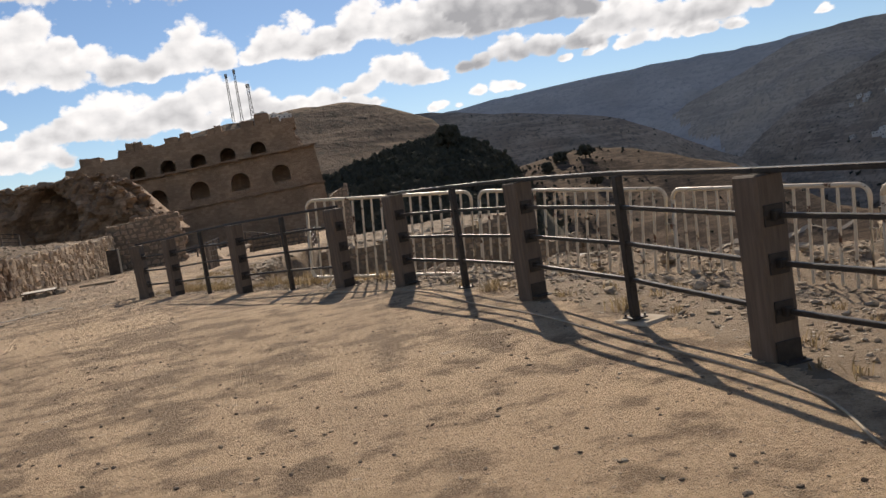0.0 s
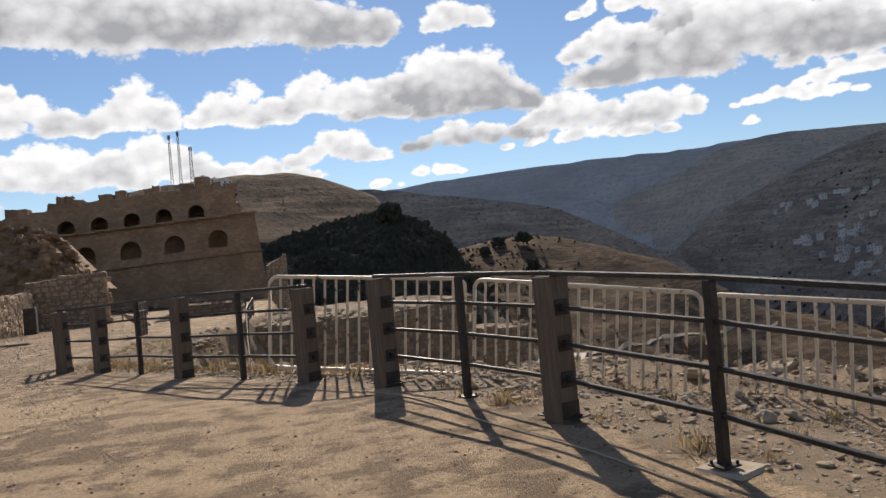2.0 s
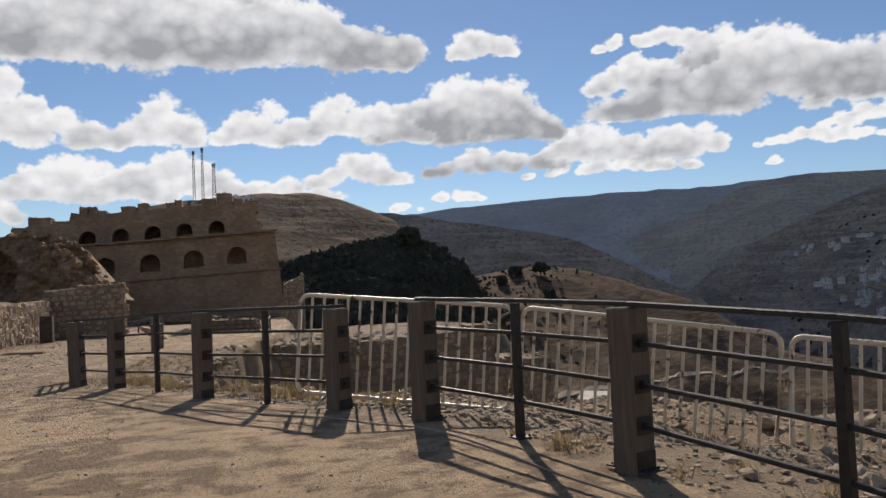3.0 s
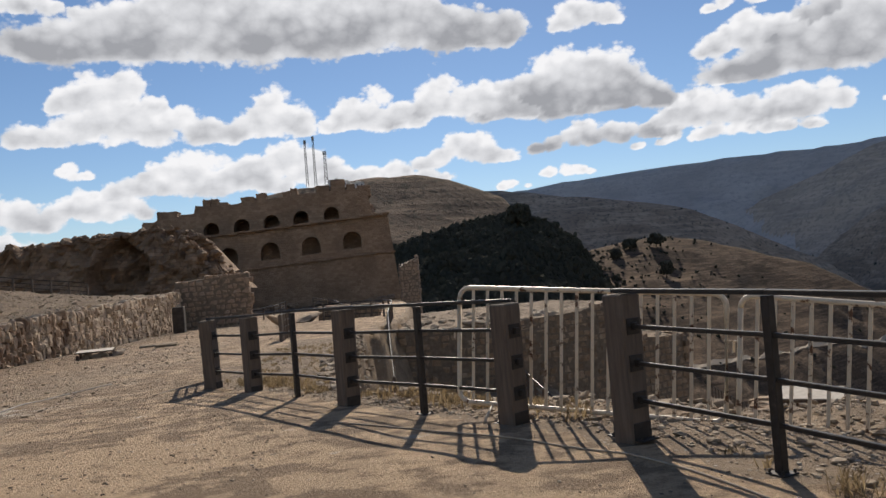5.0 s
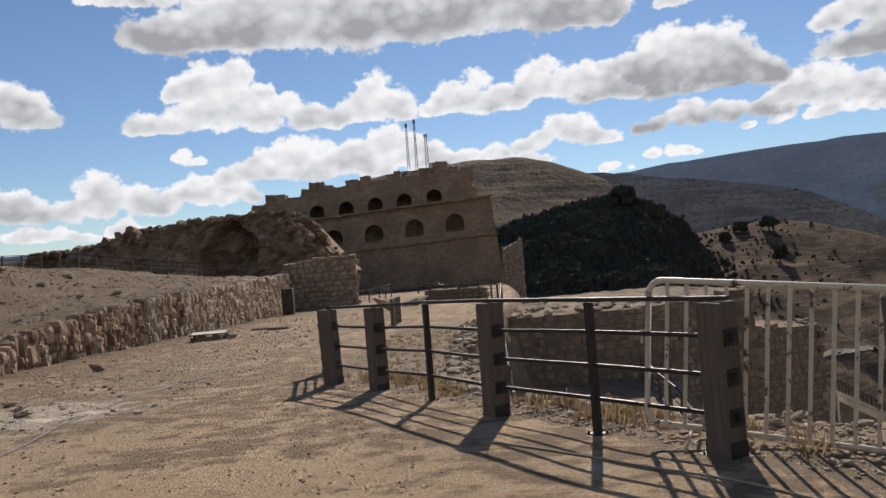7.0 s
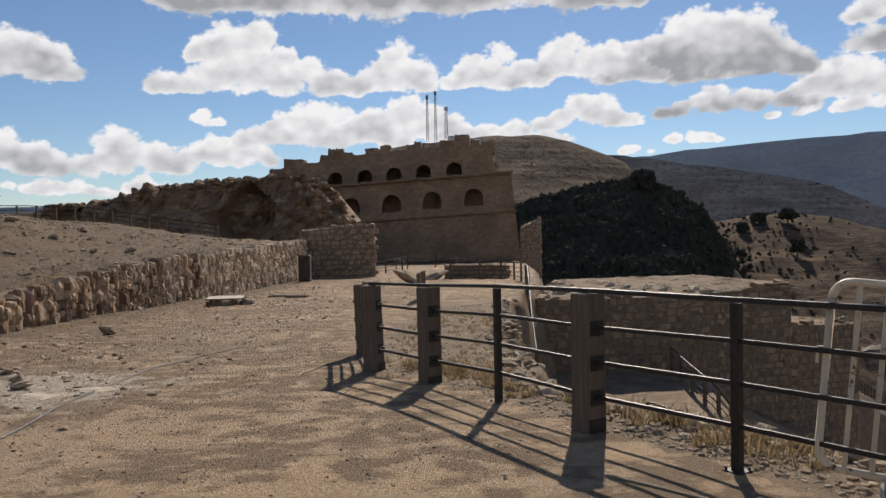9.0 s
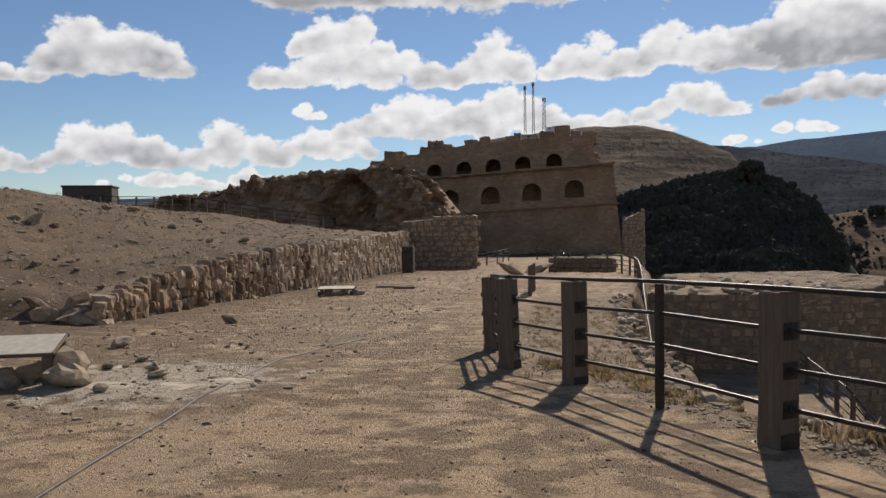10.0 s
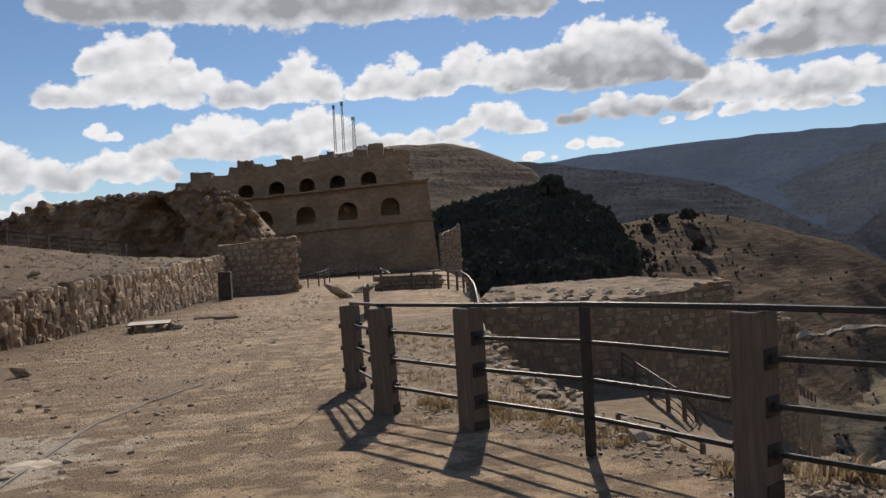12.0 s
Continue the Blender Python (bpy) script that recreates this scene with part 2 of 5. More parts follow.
def cloud_material():
    m = bpy.data.materials.new("cloud")
    m.use_nodes = True
    k = Mat("cloud_tmp")
    k.m, k.t = m, m.node_tree
    k.t.nodes.clear()
    k.co = k.t.nodes.new("ShaderNodeTexCoord")
    out = k.t.nodes.new("ShaderNodeOutputMaterial")
    vec = k.coords((0.001, 0.001, 0.0013))
    big = k.noise(4.2, 5, 0.55, vec=vec)
    # rounded billows at two sizes
    b1 = k.math("SUBTRACT", 0.5, k.voronoi(11, vec=vec))
    b2 = k.math("SUBTRACT", 0.5, k.voronoi(30, vec=vec))
    fine = k.noise(40, 5, 0.6, vec=vec)
    at = k.t.nodes.new("ShaderNodeAttribute")
    at.attribute_name = "thickness"
    low = k.t.nodes.new("ShaderNodeAttribute")
    low.attribute_name = "under"
    edge = k.math("ADD", k.math("MULTIPLY", k.math("SUBTRACT", big, 0.55), 1.35), k.math("MULTIPLY", b1, 0.5))
    edge = k.math("ADD", edge, k.math("ADD", k.math("MULTIPLY", b2, 0.32), k.math("MULTIPLY", k.math("SUBTRACT", fine, 0.5), 0.45)))
    d = k.math("ADD", at.outputs["Fac"], edge)
    alpha = k.ramp(d, [(0.0, (0, 0, 0)), (0.13, (0.26, 0.26, 0.26)), (0.28, (0.80, 0.80, 0.80)), (0.46, (1, 1, 1))])
    # thin rims glow, thick cores and flat bases turn grey
    shade = k.math("ADD", k.math("MULTIPLY", k.math("SUBTRACT", at.outputs["Fac"], 0.5), 0.25), k.math("MULTIPLY", low.outputs["Fac"], 0.62))
    shade = k.math("ADD", shade, k.math("ADD", k.math("MULTIPLY", k.math("SUBTRACT", big, 0.5), 1.0), k.math("MULTIPLY", b1, -0.28)))
    col = k.ramp(shade, [(0.08, (0.93, 0.93, 0.925)), (0.34, (0.74, 0.75, 0.76)), (0.82, (0.36, 0.37, 0.39))])
    em = k.t.nodes.new("ShaderNodeEmission")
    em.inputs[1].default_value = 1.0
    k.link(col, em.inputs[0])
    tr = k.t.nodes.new("ShaderNodeBsdfTransparent")
    mx = k.t.nodes.new("ShaderNodeMixShader")
    k.link(alpha, mx.inputs[0])
    k.link(tr.outputs[0], mx.inputs[1])
    k.link(em.outputs[0], mx.inputs[2])
    k.link(mx.outputs[0], out.inputs[0])
    bpy.data.materials.remove(bpy.data.materials["cloud_tmp"]) if "cloud_tmp" in bpy.data.materials else None
    return m


PATH_EARTH = path_earth()
RUBBLE_SOIL = soil("rubble_soil", (0.20, 0.14, 0.086), (0.41, 0.31, 0.205), 0.6, 3.4)
MOUND_SOIL = soil("mound_soil", (0.14, 0.094, 0.055), (0.262, 0.185, 0.112), 0.45, 1.0)
SCRUB_HILL = hillside("scrub_hill", (0.092, 0.070, 0.054), (0.172, 0.128, 0.092), (0.062, 0.056, 0.045))
BROWN_HILL = hillside("bare_brown_hill", (0.072, 0.051, 0.036), (0.150, 0.106, 0.072), (0.048, 0.042, 0.031), 0.2, 0.8)
WOOD_FLOOR = hillside("wooded_hill", (0.13, 0.115, 0.082), (0.20, 0.165, 0.115), (0.09, 0.088, 0.06), 0.4)
# lighter scrub for the village and middle ridges, offsetting the cloud shade there
SHADE_LIFTED_HILL = hillside("shade_lifted_hill", (0.265, 0.205, 0.155), (0.44, 0.34, 0.25), (0.17, 0.15, 0.122), 0.8, 0.45)
# pale base colours stand in for haze over the two distant ridges
HAZY_FAR_HILL = hillside("hazy_far_hill", (0.45, 0.41, 0.375), (0.58, 0.53, 0.48), (0.41, 0.38, 0.355), 1.6, 0.15)
HAZY_SECOND_HILL = hillside("hazy_second_hill", (0.42, 0.345, 0.275), (0.56, 0.46, 0.36), (0.32, 0.275, 0.235), 1.1, 0.25)
CASTLE_STONE = masonry("castle_stone", (0.28, 0.182, 0.112), (0.45, 0.31, 0.20), 0.42, (0.26, 0.172, 0.107))
RUIN_STONE = masonry("ruin_stone", (0.23, 0.15, 0.092), (0.40, 0.275, 0.175), 0.5, (0.20, 0.135, 0.085))
WALL_STONE = rough_stone("retaining_wall_stone", (0.17, 0.10, 0.06), (0.42, 0.28, 0.175), (0.66, 0.52, 0.37))
BLOCK_STONE = rough_stone("block_wall_stone", (0.27, 0.175, 0.115), (0.42, 0.295, 0.20), (0.56, 0.425, 0.30), True)
PIT_STONE = rough_stone("pit_wall_stone", (0.20, 0.132, 0.078), (0.34, 0.232, 0.142), (0.50, 0.36, 0.23), True)
LOOSE_STONE = rough_stone("loose_limestone", (0.30, 0.225, 0.15), (0.42, 0.33, 0.225), (0.54, 0.44, 0.32))
LOOSE_STONES = rough_stone("loose_limestone_rubble", (0.25, 0.185, 0.12), (0.44, 0.345, 0.235), (0.62, 0.52, 0.39), True)
MORTAR = plain("earth_mortar", (0.13, 0.10, 0.07), (0.24, 0.185, 0.13), 5, 0.95, 0.03)
POST_WOOD = post_wood()
STEEL = black_steel()
CREAM = cream_paint()
PLATE = plain("rusted_dark_plate", (0.022, 0.019, 0.016), (0.048, 0.038, 0.030), 14, 0.6, 0.004)
CONCRETE = plain("pale_concrete", (0.33, 0.265, 0.19), (0.46, 0.385, 0.29), 9, 0.9, 0.01)
PANEL = plain("sun_bleached_panel", (0.48, 0.43, 0.35), (0.66, 0.60, 0.51), 12, 0.85, 0.002)
PIPE = plain("dusty_grey_pipe", (0.045, 0.038, 0.032), (0.12, 0.098, 0.078), 10, 0.6, 0.003)
CHALK = plain("chalky_bedrock", (0.40, 0.325, 0.24), (0.66, 0.575, 0.455), 3.5, 0.95, 0.03)
DARK_STONE = plain("dark_basalt", (0.045, 0.038, 0.032), (0.10, 0.085, 0.07), 4, 0.9, 0.02)
PLASTER = plain("village_plaster", (0.50, 0.46, 0.41), (0.78, 0.735, 0.67), 0.05, 0.9, 0.02)
GLASS_DARK = plain("dark_window_glass", (0.02, 0.02, 0.022), (0.04, 0.04, 0.042), 2, 0.15, 0.0)
MAST = plain("galvanised_mast", (0.20, 0.19, 0.18), (0.32, 0.31, 0.30), 3, 0.5, 0.0, 0.6)
LEAF = foliage("pine_foliage", (0.10, 0.103, 0.080), (0.13, 0.131, 0.102))
DRY_GRASS = foliage("dry_grass", (0.20, 0.145, 0.08), (0.42, 0.32, 0.185))
SCRUB = foliage("grey_scrub", (0.08, 0.075, 0.05), (0.17, 0.145, 0.09))
BARK = plain("bark", (0.06, 0.045, 0.03), (0.12, 0.09, 0.06), 4, 0.95, 0.02)
CLOUD = cloud_material()
DARK_GRAVEL = rough_stone("dark_gravel", (0.07, 0.052, 0.038), (0.15, 0.115, 0.082), (0.28, 0.215, 0.15), True)


# ---- building helpers ----
def mesh_of(name, bm, material, smooth=False):
    me = bpy.data.meshes.new(name)
    bmesh.ops.recalc_face_normals(bm, faces=bm.faces)
    bm.to_mesh(me)
    bm.free()
    if smooth:
        me.polygons.foreach_set("use_smooth", [True] * len(me.polygons))
    me.materials.append(material)
    return me


def thing(name, at, label, category, group="", kind="", turn=0.0):
    ob = new(name)
    ob.empty_display_size = 0.1
    ob.matrix_world = pose(*at, 0, 0, turn)
    return tagged(ob, label, category, group, kind)


def part(name, bm, material, parent, label="", smooth=False):
    ob = new(name, mesh_of(name, bm, material, smooth))
    ob.parent = parent
    return tagged(ob, label)


def single(name, bm, material, at, label, category, group="", kind="", turn=0.0, smooth=False):
    ob = new(name, mesh_of(name, bm, material, smooth))
    ob.matrix_world = pose(*at, 0, 0, turn)
    return tagged(ob, label, category, group, kind)


def add_box(bm, centre, size, bevel=0.0, matrix=None):
    m = Matrix.Translation(centre) @ Matrix.Diagonal((*size, 1))
    if matrix is not None:
        m = matrix @ m
    made = bmesh.ops.create_cube(bm, size=1, matrix=m)
    if bevel:
        edges = list({e for v in made["verts"] for e in v.link_edges})
        bmesh.ops.bevel(bm, geom=edges, offset=bevel, segments=1, affect="EDGES", profile=0.5)
    return bm


def box(size, bevel=0.0, base=True):
    return add_box(bmesh.new(), (0, 0, size[2] / 2 if base else 0), size, bevel)


def add_tube(bm, points, radius, sides=8):
    """A round tube along a chain of points."""
    pts = [Vector(p) for p in points]
    rings = []
    for i, p in enumerate(pts):
        way = (pts[min(i + 1, len(pts) - 1)] - pts[max(i - 1, 0)]).normalized()
        side = way.cross(Vector((0, 0, 1)))
        if side.length < 1e-3:
            side = Vector((1, 0, 0))
        side.normalize()
        up = side.cross(way)
        rings.append([bm.verts.new(p + (side * math.cos(a) + up * math.sin(a)) * radius)
                      for a in (2 * math.pi * k / sides for k in range(sides))])
    for a, b in zip(rings, rings[1:]):
        for k in range(sides):
            bm.faces.new((a[k], a[(k + 1) % sides], b[(k + 1) % sides], b[k]))
    bm.faces.new(rings[0])
    bm.faces.new(rings[-1][::-1])
    return bm


def add_bar(bm, a, b, width, height):
    """A flat or square bar from a to b, with slightly eased edges."""
    a, b = Vector(a), Vector(b)
    way = (b - a)
    turn = way.to_track_quat("X", "Z").to_matrix().to_4x4()
    return add_box(bm, (0, 0, 0), (way.length, width, height), min(width, height) * 0.14, Matrix.Translation((a + b) / 2) @ turn)


def add_rock(bm, centre, size, seed, level=2, flat=0.7):
    made = bmesh.ops.create_icosphere(bm, subdivisions=level, radius=0.5)
    off = Vector((seed * 3.7 % 91, seed * 7.3 % 83, seed * 1.9 % 77))
    turn = Euler((seed * 1.3 % 0.6, seed * 0.7 % 0.6, seed * 2.1 % 6.28)).to_matrix()
    for v in made["verts"]:
        n = noise.noise(v.co * 2.2 + off) * 0.55 + noise.noise(v.co * 5.5 + off) * 0.2
        p = v.co * (1 + n)
        p = Vector((round(p.x * 4.5) / 4.5 * 0.45 + p.x * 0.55, round(p.y * 4) / 4 * 0.45 + p.y * 0.55, round(p.z * 4) / 4 * 0.5 + p.z * 0.5))
        p = turn @ Vector((p.x * size[0], p.y * size[1], p.z * size[2] * flat))
        v.co = p + Vector(centre)
    return bm


def grid_mesh(name, verts, faces, material_list, slots=None, smooth=True):
    me = bpy.data.meshes.new(name)
    me.vertices.add(len(verts))
    me.vertices.foreach_set("co", np.asarray(verts, dtype=np.float32).ravel())
    faces = np.asarray(faces, dtype=np.int32)
    me.loops.add(faces.size)
    me.loops.foreach_set("vertex_index", faces.ravel())
    me.polygons.add(len(faces))
    me.polygons.foreach_set("loop_start", np.arange(len(faces), dtype=np.int32) * faces.shape[1])
    me.update(calc_edges=True)
    for mat in material_list:
        me.materials.append(mat)
    if slots is not None:
        me.polygons.foreach_set("material_index", np.asarray(slots, dtype=np.int32))
    me.polygons.foreach_set("use_smooth", [smooth] * len(faces))
    me.validate()
    return me


# ---- the lie of the land ----
def smooth(t):
    t = np.clip(t, 0, 1)
    return t * t * (3 - 2 * t)


def wave(x, y, k, seed=0.0):
    """A cheap smooth noise from crossed sines, about -1 to 1."""
    return (np.sin(x * k + 1.3 * seed + 1.7 * np.sin(y * k * 0.7 + seed)) * np.cos(y * k * 1.1 - 0.6 * seed + 1.3 * np.sin(x * k * 0.8 + 2.1 * seed)))


def plateau(x, y):
    return np.interp(y, [-60, -12, -1, 2, 4, 8, 10, 12, 15.5, 31.5, 45, 67, 140, 400],
                     [-1.2, -.28, -.12, 0, .04, .12, .1, .05, -.12, -.77, -1.22, -2.0, -4, -8])


def brink(y):
    """Where the plateau breaks off on its east side."""
    return np.interp(y, [-80, 0, 3, 6, 8.5, 10.3, 11.2, 12.2, 13.2, 14, 16, 20, 25, 30, 36, 40, 45, 55, 75, 100, 138, 148, 165, 260],
                     [8, 8.4, 8.2, 7.0, 5.0, 2.6, 1.3, 0.1, -.65, -.95, -1.0, -.9, -.6, -.2, 0.7, 1.5, 2.2, 3.4, 5.4, 7.2, 9.6, 4, -25, -70])


def fence_line(y):
    return np.interp(y, [0.2, 3, 5.9, 8.4, 9.6, 11.9, 14.4, 15.5, 17.6, 24, 32], [2.95, 2.72, 2.2, 1.36, .7, -.78, -2.14, -2.9, -3.2, -3.0, -2.6])


def wall_line(y):
    return np.interp(y, [20, 21.2, 24, 30, 37, 49, 66], [-11.3, -11.5, -11.95, -12.25, -12.2, -12.5, -13.2])


def wall_top(y):
    return np.interp(y, [20, 21.2, 25, 31, 38, 49, 66], [-.2, .22, .5, .68, .76, .88, .95])


def ridge(az, pairs):
    return np.interp(az, [p[0] for p in pairs], [p[1] for p in pairs])


RIDGES = (  # distance, front slope, back slope, and the skyline as (bearing, elevation) in degrees
    ("town", 600, .46, .03, ((-180, 2), (-60, 2.2), (-38, 1.0), (-30, 1.4), (-20, 2.2), (-10, 4.6), (-4, 5.9), (2, 6.5), (5.8, 6.5), (8.2, 6.05), (10.2, 5.2), (12, 4.4), (14, 2.0), (18, -3), (30, -12), (180, -12))),
    ("wood", 330, .44, .10, ((-180, -20), (-8, -6), (0, 1.2), (4.2, 1.6), (7, 2.2), (10, 2.7), (12.5, 3.0), (14.6, 2.2), (16.7, .7), (17.7, -1.0), (20, -5), (26, -12), (180, -14))),
    ("middle", 1000, .5, .08, ((-180, -12), (2, 2), (9, 4.9), (12, 4.9), (14.2, 4.5), (18, 3.85), (22, 3.1), (25, 2.4), (28.3, .7), (30.6, -.6), (33, -1.8), (37, -5), (48, -9), (180, -10))),
    ("brown", 560, .26, .12, ((-180, -14), (10, -6), (15, -1.2), (17.6, .1), (20, .45), (22, .7), (24.6, .4), (27.4, -.4), (29.7, -1.2), (32, -1.9), (33.5, -2.7), (38, -5.5), (50, -9), (180, -12))),
    ("village", 1300, .46, .12, ((-180, -10), (28, -6), (31.5, -2.6), (33.3, -.9), (35.4, .7), (37.4, 1.8), (39.7, 2.8), (42.3, 4.0), (45.2, 5.0), (48, 5.7), (52, 6.3), (60, 6.6), (80, 5), (120, 3.5), (180, 3))),
    ("far", 1850, .52, .05, ((-180, 1.2), (0, 2), (10, 4.3), (13.7, 4.8), (18.2, 5.2), (24.4, 5.5), (29.6, 5.6), (34.3, 5.55), (37.4, 5.75), (40.7, 5.9), (45.2, 5.7), (60, 5), (180, 1.2))),
    ("second", 1700, .56, .05, ((-180, -10), (20, -6), (25, -1.5), (27.1, .9), (28.6, 1.9), (29.6, 2.55), (31.6, 3.3), (33.5, 4.0), (35.1, 4.75), (36.4, 5.3), (38.1, 5.7), (40.5, 5.9), (45.2, 5.7), (60, 4.8), (120, 0), (180, -10))),
)


def land(x, y):
    """Height of the ground, and which surface it has, at arrays of places."""
    x, y = np.asarray(x, float), np.asarray(y, float)
    r = np.hypot(x, y) + 1e-6
    az = np.degrees(np.arctan2(x, y))
    # the plateau with its mound on the west
    z = plateau(x, y) + 0.018 * wave(x, y, 1.3, 1) + 0.03 * wave(x, y, 0.45, 2)
    kind = np.zeros_like(x)
    west = wall_line(y) - x
    walled = smooth((y - 20.5) / 1.2) * (1 - smooth((y - 66) / 2))
    rise = np.interp(y, [-40, 5, 20, 40, 58, 80, 110], [2.0, 2.6, 3.0, 3.0, 2.0, 1.5, 3.0])
    open_slope = z + rise * smooth((west + 1.8 + 0.5 * wave(x, y, 0.8, 5)) / 19) ** 1.15
    terraced = np.maximum(wall_top(y), z) - 0.05 + rise * smooth((west - 0.2) / 19)
    behind = smooth((west - 0.25) / 0.25)
    mound = open_slope * (1 - walled) + (z * (1 - behind) + terraced * behind) * walled
    mound = mound + np.where(west > 0.4, 0.06 * wave(x, y, 1.1, 3) + 0.10 * wave(x, y, 0.41, 4) + 0.045 * wave(x, y, 2.7, 8) + 0.03 * wave(x, y, 5.3, 2), 0)
    kind = np.where((west > 0.2 + 0.35 * wave(x, y, 1.5, 2)) & (x < -6), 1, kind)
    z = np.where(x < -6, mound, z)
    # the terrace past the fence, then the brink and the pit
    e = x - brink(y) + 0.25 * wave(x, y, 1.9, 6)
    shelf = np.interp(y, [-20, 0, 6, 10, 13], [0.5, 0.45, 0.25, 0.12, 0.0])
    start = np.interp(y, [-20, 0, 4, 8, 10, 14], [3.4, 3.4, 3.0, 2.0, 0.8, -2.0])
    side = smooth((x - start) / 2.6)
    z = np.where(x > start, z - shelf * side + 0.05 * wave(x, y, 2.6, 7) * side + 0.035 * wave(x, y, 5.1, 3) * side + 0.02 * wave(x, y, 11.0, 4) * side, z)
    lip = np.interp(y, [-80, 0, 9, 13, 24, 31, 45, 75, 140, 260], [0.22, .22, .35, .5, .9, 1.0, .5, .3, .22, .2])
    pit = np.interp(y, [-80, 4, 9, 14, 44, 54, 80, 140, 300], [-14, -9, -5.4, -4.75, -4.75, -8, -16, -26, -40])
    deep = np.interp(e, [0, 7.4, 8.8, 14, 40, 120, 260, 500], [0, 0, 1.5, 4, 20, 62, 95, 110])
    low = pit - deep
    drop = smooth(e * (0.5 + lip) / 1.3)
    z = np.where(e > 0, z * (1 - drop) + low * drop, z)
    rocky = (x > fence_line(y) - 0.05 + 0.22 * wave(x, y, 2.2, 9) + 0.12 * wave(x, y, 6.1, 2)) & (y < 32)
    kind = np.where(rocky | (e > -0.4), 2, kind)
    kind = np.where((e > 5) & ((y > 40) | (y < 16) | (e > 12)), 3, kind)
    # the plateau ends beyond the castle
    z = np.where(r > 170, z - np.clip(r - 170, 0, 250) * 0.12, z)
    kind = np.where(r > 110, 3, kind)
    # hills
    for i, (name, dist, front, back, line) in enumerate(RIDGES):
        d = dist * (1 + 0.05 * np.sin(az * 0.13 + i))
        crest = 1.5 + d * np.tan(np.radians(ridge(az, line)))
        spur = np.minimum(d, 1300) * {"town": 0.004, "brown": 0.006}.get(name, 0.012) * (wave(x / d, y / d, 15, i) - 0.9 * np.abs(wave(x / d, y / d, 31, i + 3)) + 0.4 * wave(x / d, y / d, 83, i + 6)) * smooth(np.abs(r - d) / (0.10 * d))
        h = crest - front * np.clip(d - r, 0, None) * (1 - 0.25 * np.clip((d - r) / d, 0, 1)) - back * np.clip(r - d, 0, None) + spur
        far_enough = r > max(150, dist * 0.28)
        top = far_enough & (h > z)
        z = np.where(top, h, z)
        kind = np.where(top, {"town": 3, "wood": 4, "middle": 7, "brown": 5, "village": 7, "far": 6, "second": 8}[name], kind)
    return z, kind


def land_at(x, y):
    return float(land(np.array([x]), np.array([y]))[0][0])


def build_ground():
    fine = np.arange(-52, 62.01, 0.22)
    coarse = np.arange(64.5, 306, 2.5)
    az = np.radians(np.concatenate([fine, coarse]))
    rr = np.concatenate([np.linspace(0.4, 3, 14)[:-1], np.geomspace(3, 1150, 350)[:-1], np.linspace(1150, 1760, 110)[:-1], np.geomspace(1760, 4600, 56)])
    a, r = np.meshgrid(az, rr)
    x, y = r * np.sin(a), r * np.cos(a)
    z, kind = land(x, y)
    n, m = a.shape
    verts = np.stack([x, y, z], -1).reshape(-1, 3)
    i, j = np.meshgrid(np.arange(n - 1), np.arange(m), indexing="ij")
    k = (j + 1) % m
    faces = np.stack([i * m + j, (i + 1) * m + j, (i + 1) * m + k, i * m + k], -1).reshape(-1, 4)[:, ::-1]
    slot = kind[:-1, :].reshape(-1).astype(int)
    hub = len(verts)
    verts = np.vstack([verts, [0, 0, land_at(0, 0)]])
    cap = [(hub, hub, int(q), int((q + 1) % m)) for q in range(m)]
    me = grid_mesh("ground", verts, faces, [PATH_EARTH, MOUND_SOIL, RUBBLE_SOIL, SCRUB_HILL, WOOD_FLOOR, BROWN_HILL, HAZY_FAR_HILL, SHADE_LIFTED_HILL, HAZY_SECOND_HILL], slot)
    ob = new("ground", me)
    bm = bmesh.new()
    bmesh.ops.create_circle(bm, cap_ends=True, segments=40, radius=0.45)
    for v in bm.verts:
        v.co.z = land_at(v.co.x, v.co.y) + 0.002
    part("ground_centre", bm, PATH_EARTH, ob)
    return tagged(ob, "stony sunlit earth path, rubble slopes and scrubby hills beyond", "ground", kind="structure")


build_ground()


# ---- sky with cumulus ----
def cumulus(rnd, az, base, half, high, grey):
    """One cloud as a heap of puffs over a flat base: bearing, elevation and radii of each, in degrees."""
    puffs = []
    for k in range(max(7, int(half * high * 3.2 + half * 4))):
        u = rnd.uniform(-1, 1)
        roof = high * (1 - abs(u) ** 1.8) ** .8 * rnd.uniform(.6, 1.2)
        r = min(high * .5, .25 + high * rnd.uniform(.10, .32)) * (1.1 - .4 * abs(u))
        lift = r * rnd.uniform(.3, .9) + rnd.random() ** .7 * max(0, roof - r)
        puffs.append((az + u * half, base + lift, r * rnd.uniform(1.1, 1.7), r, base, high, grey))
    return puffs


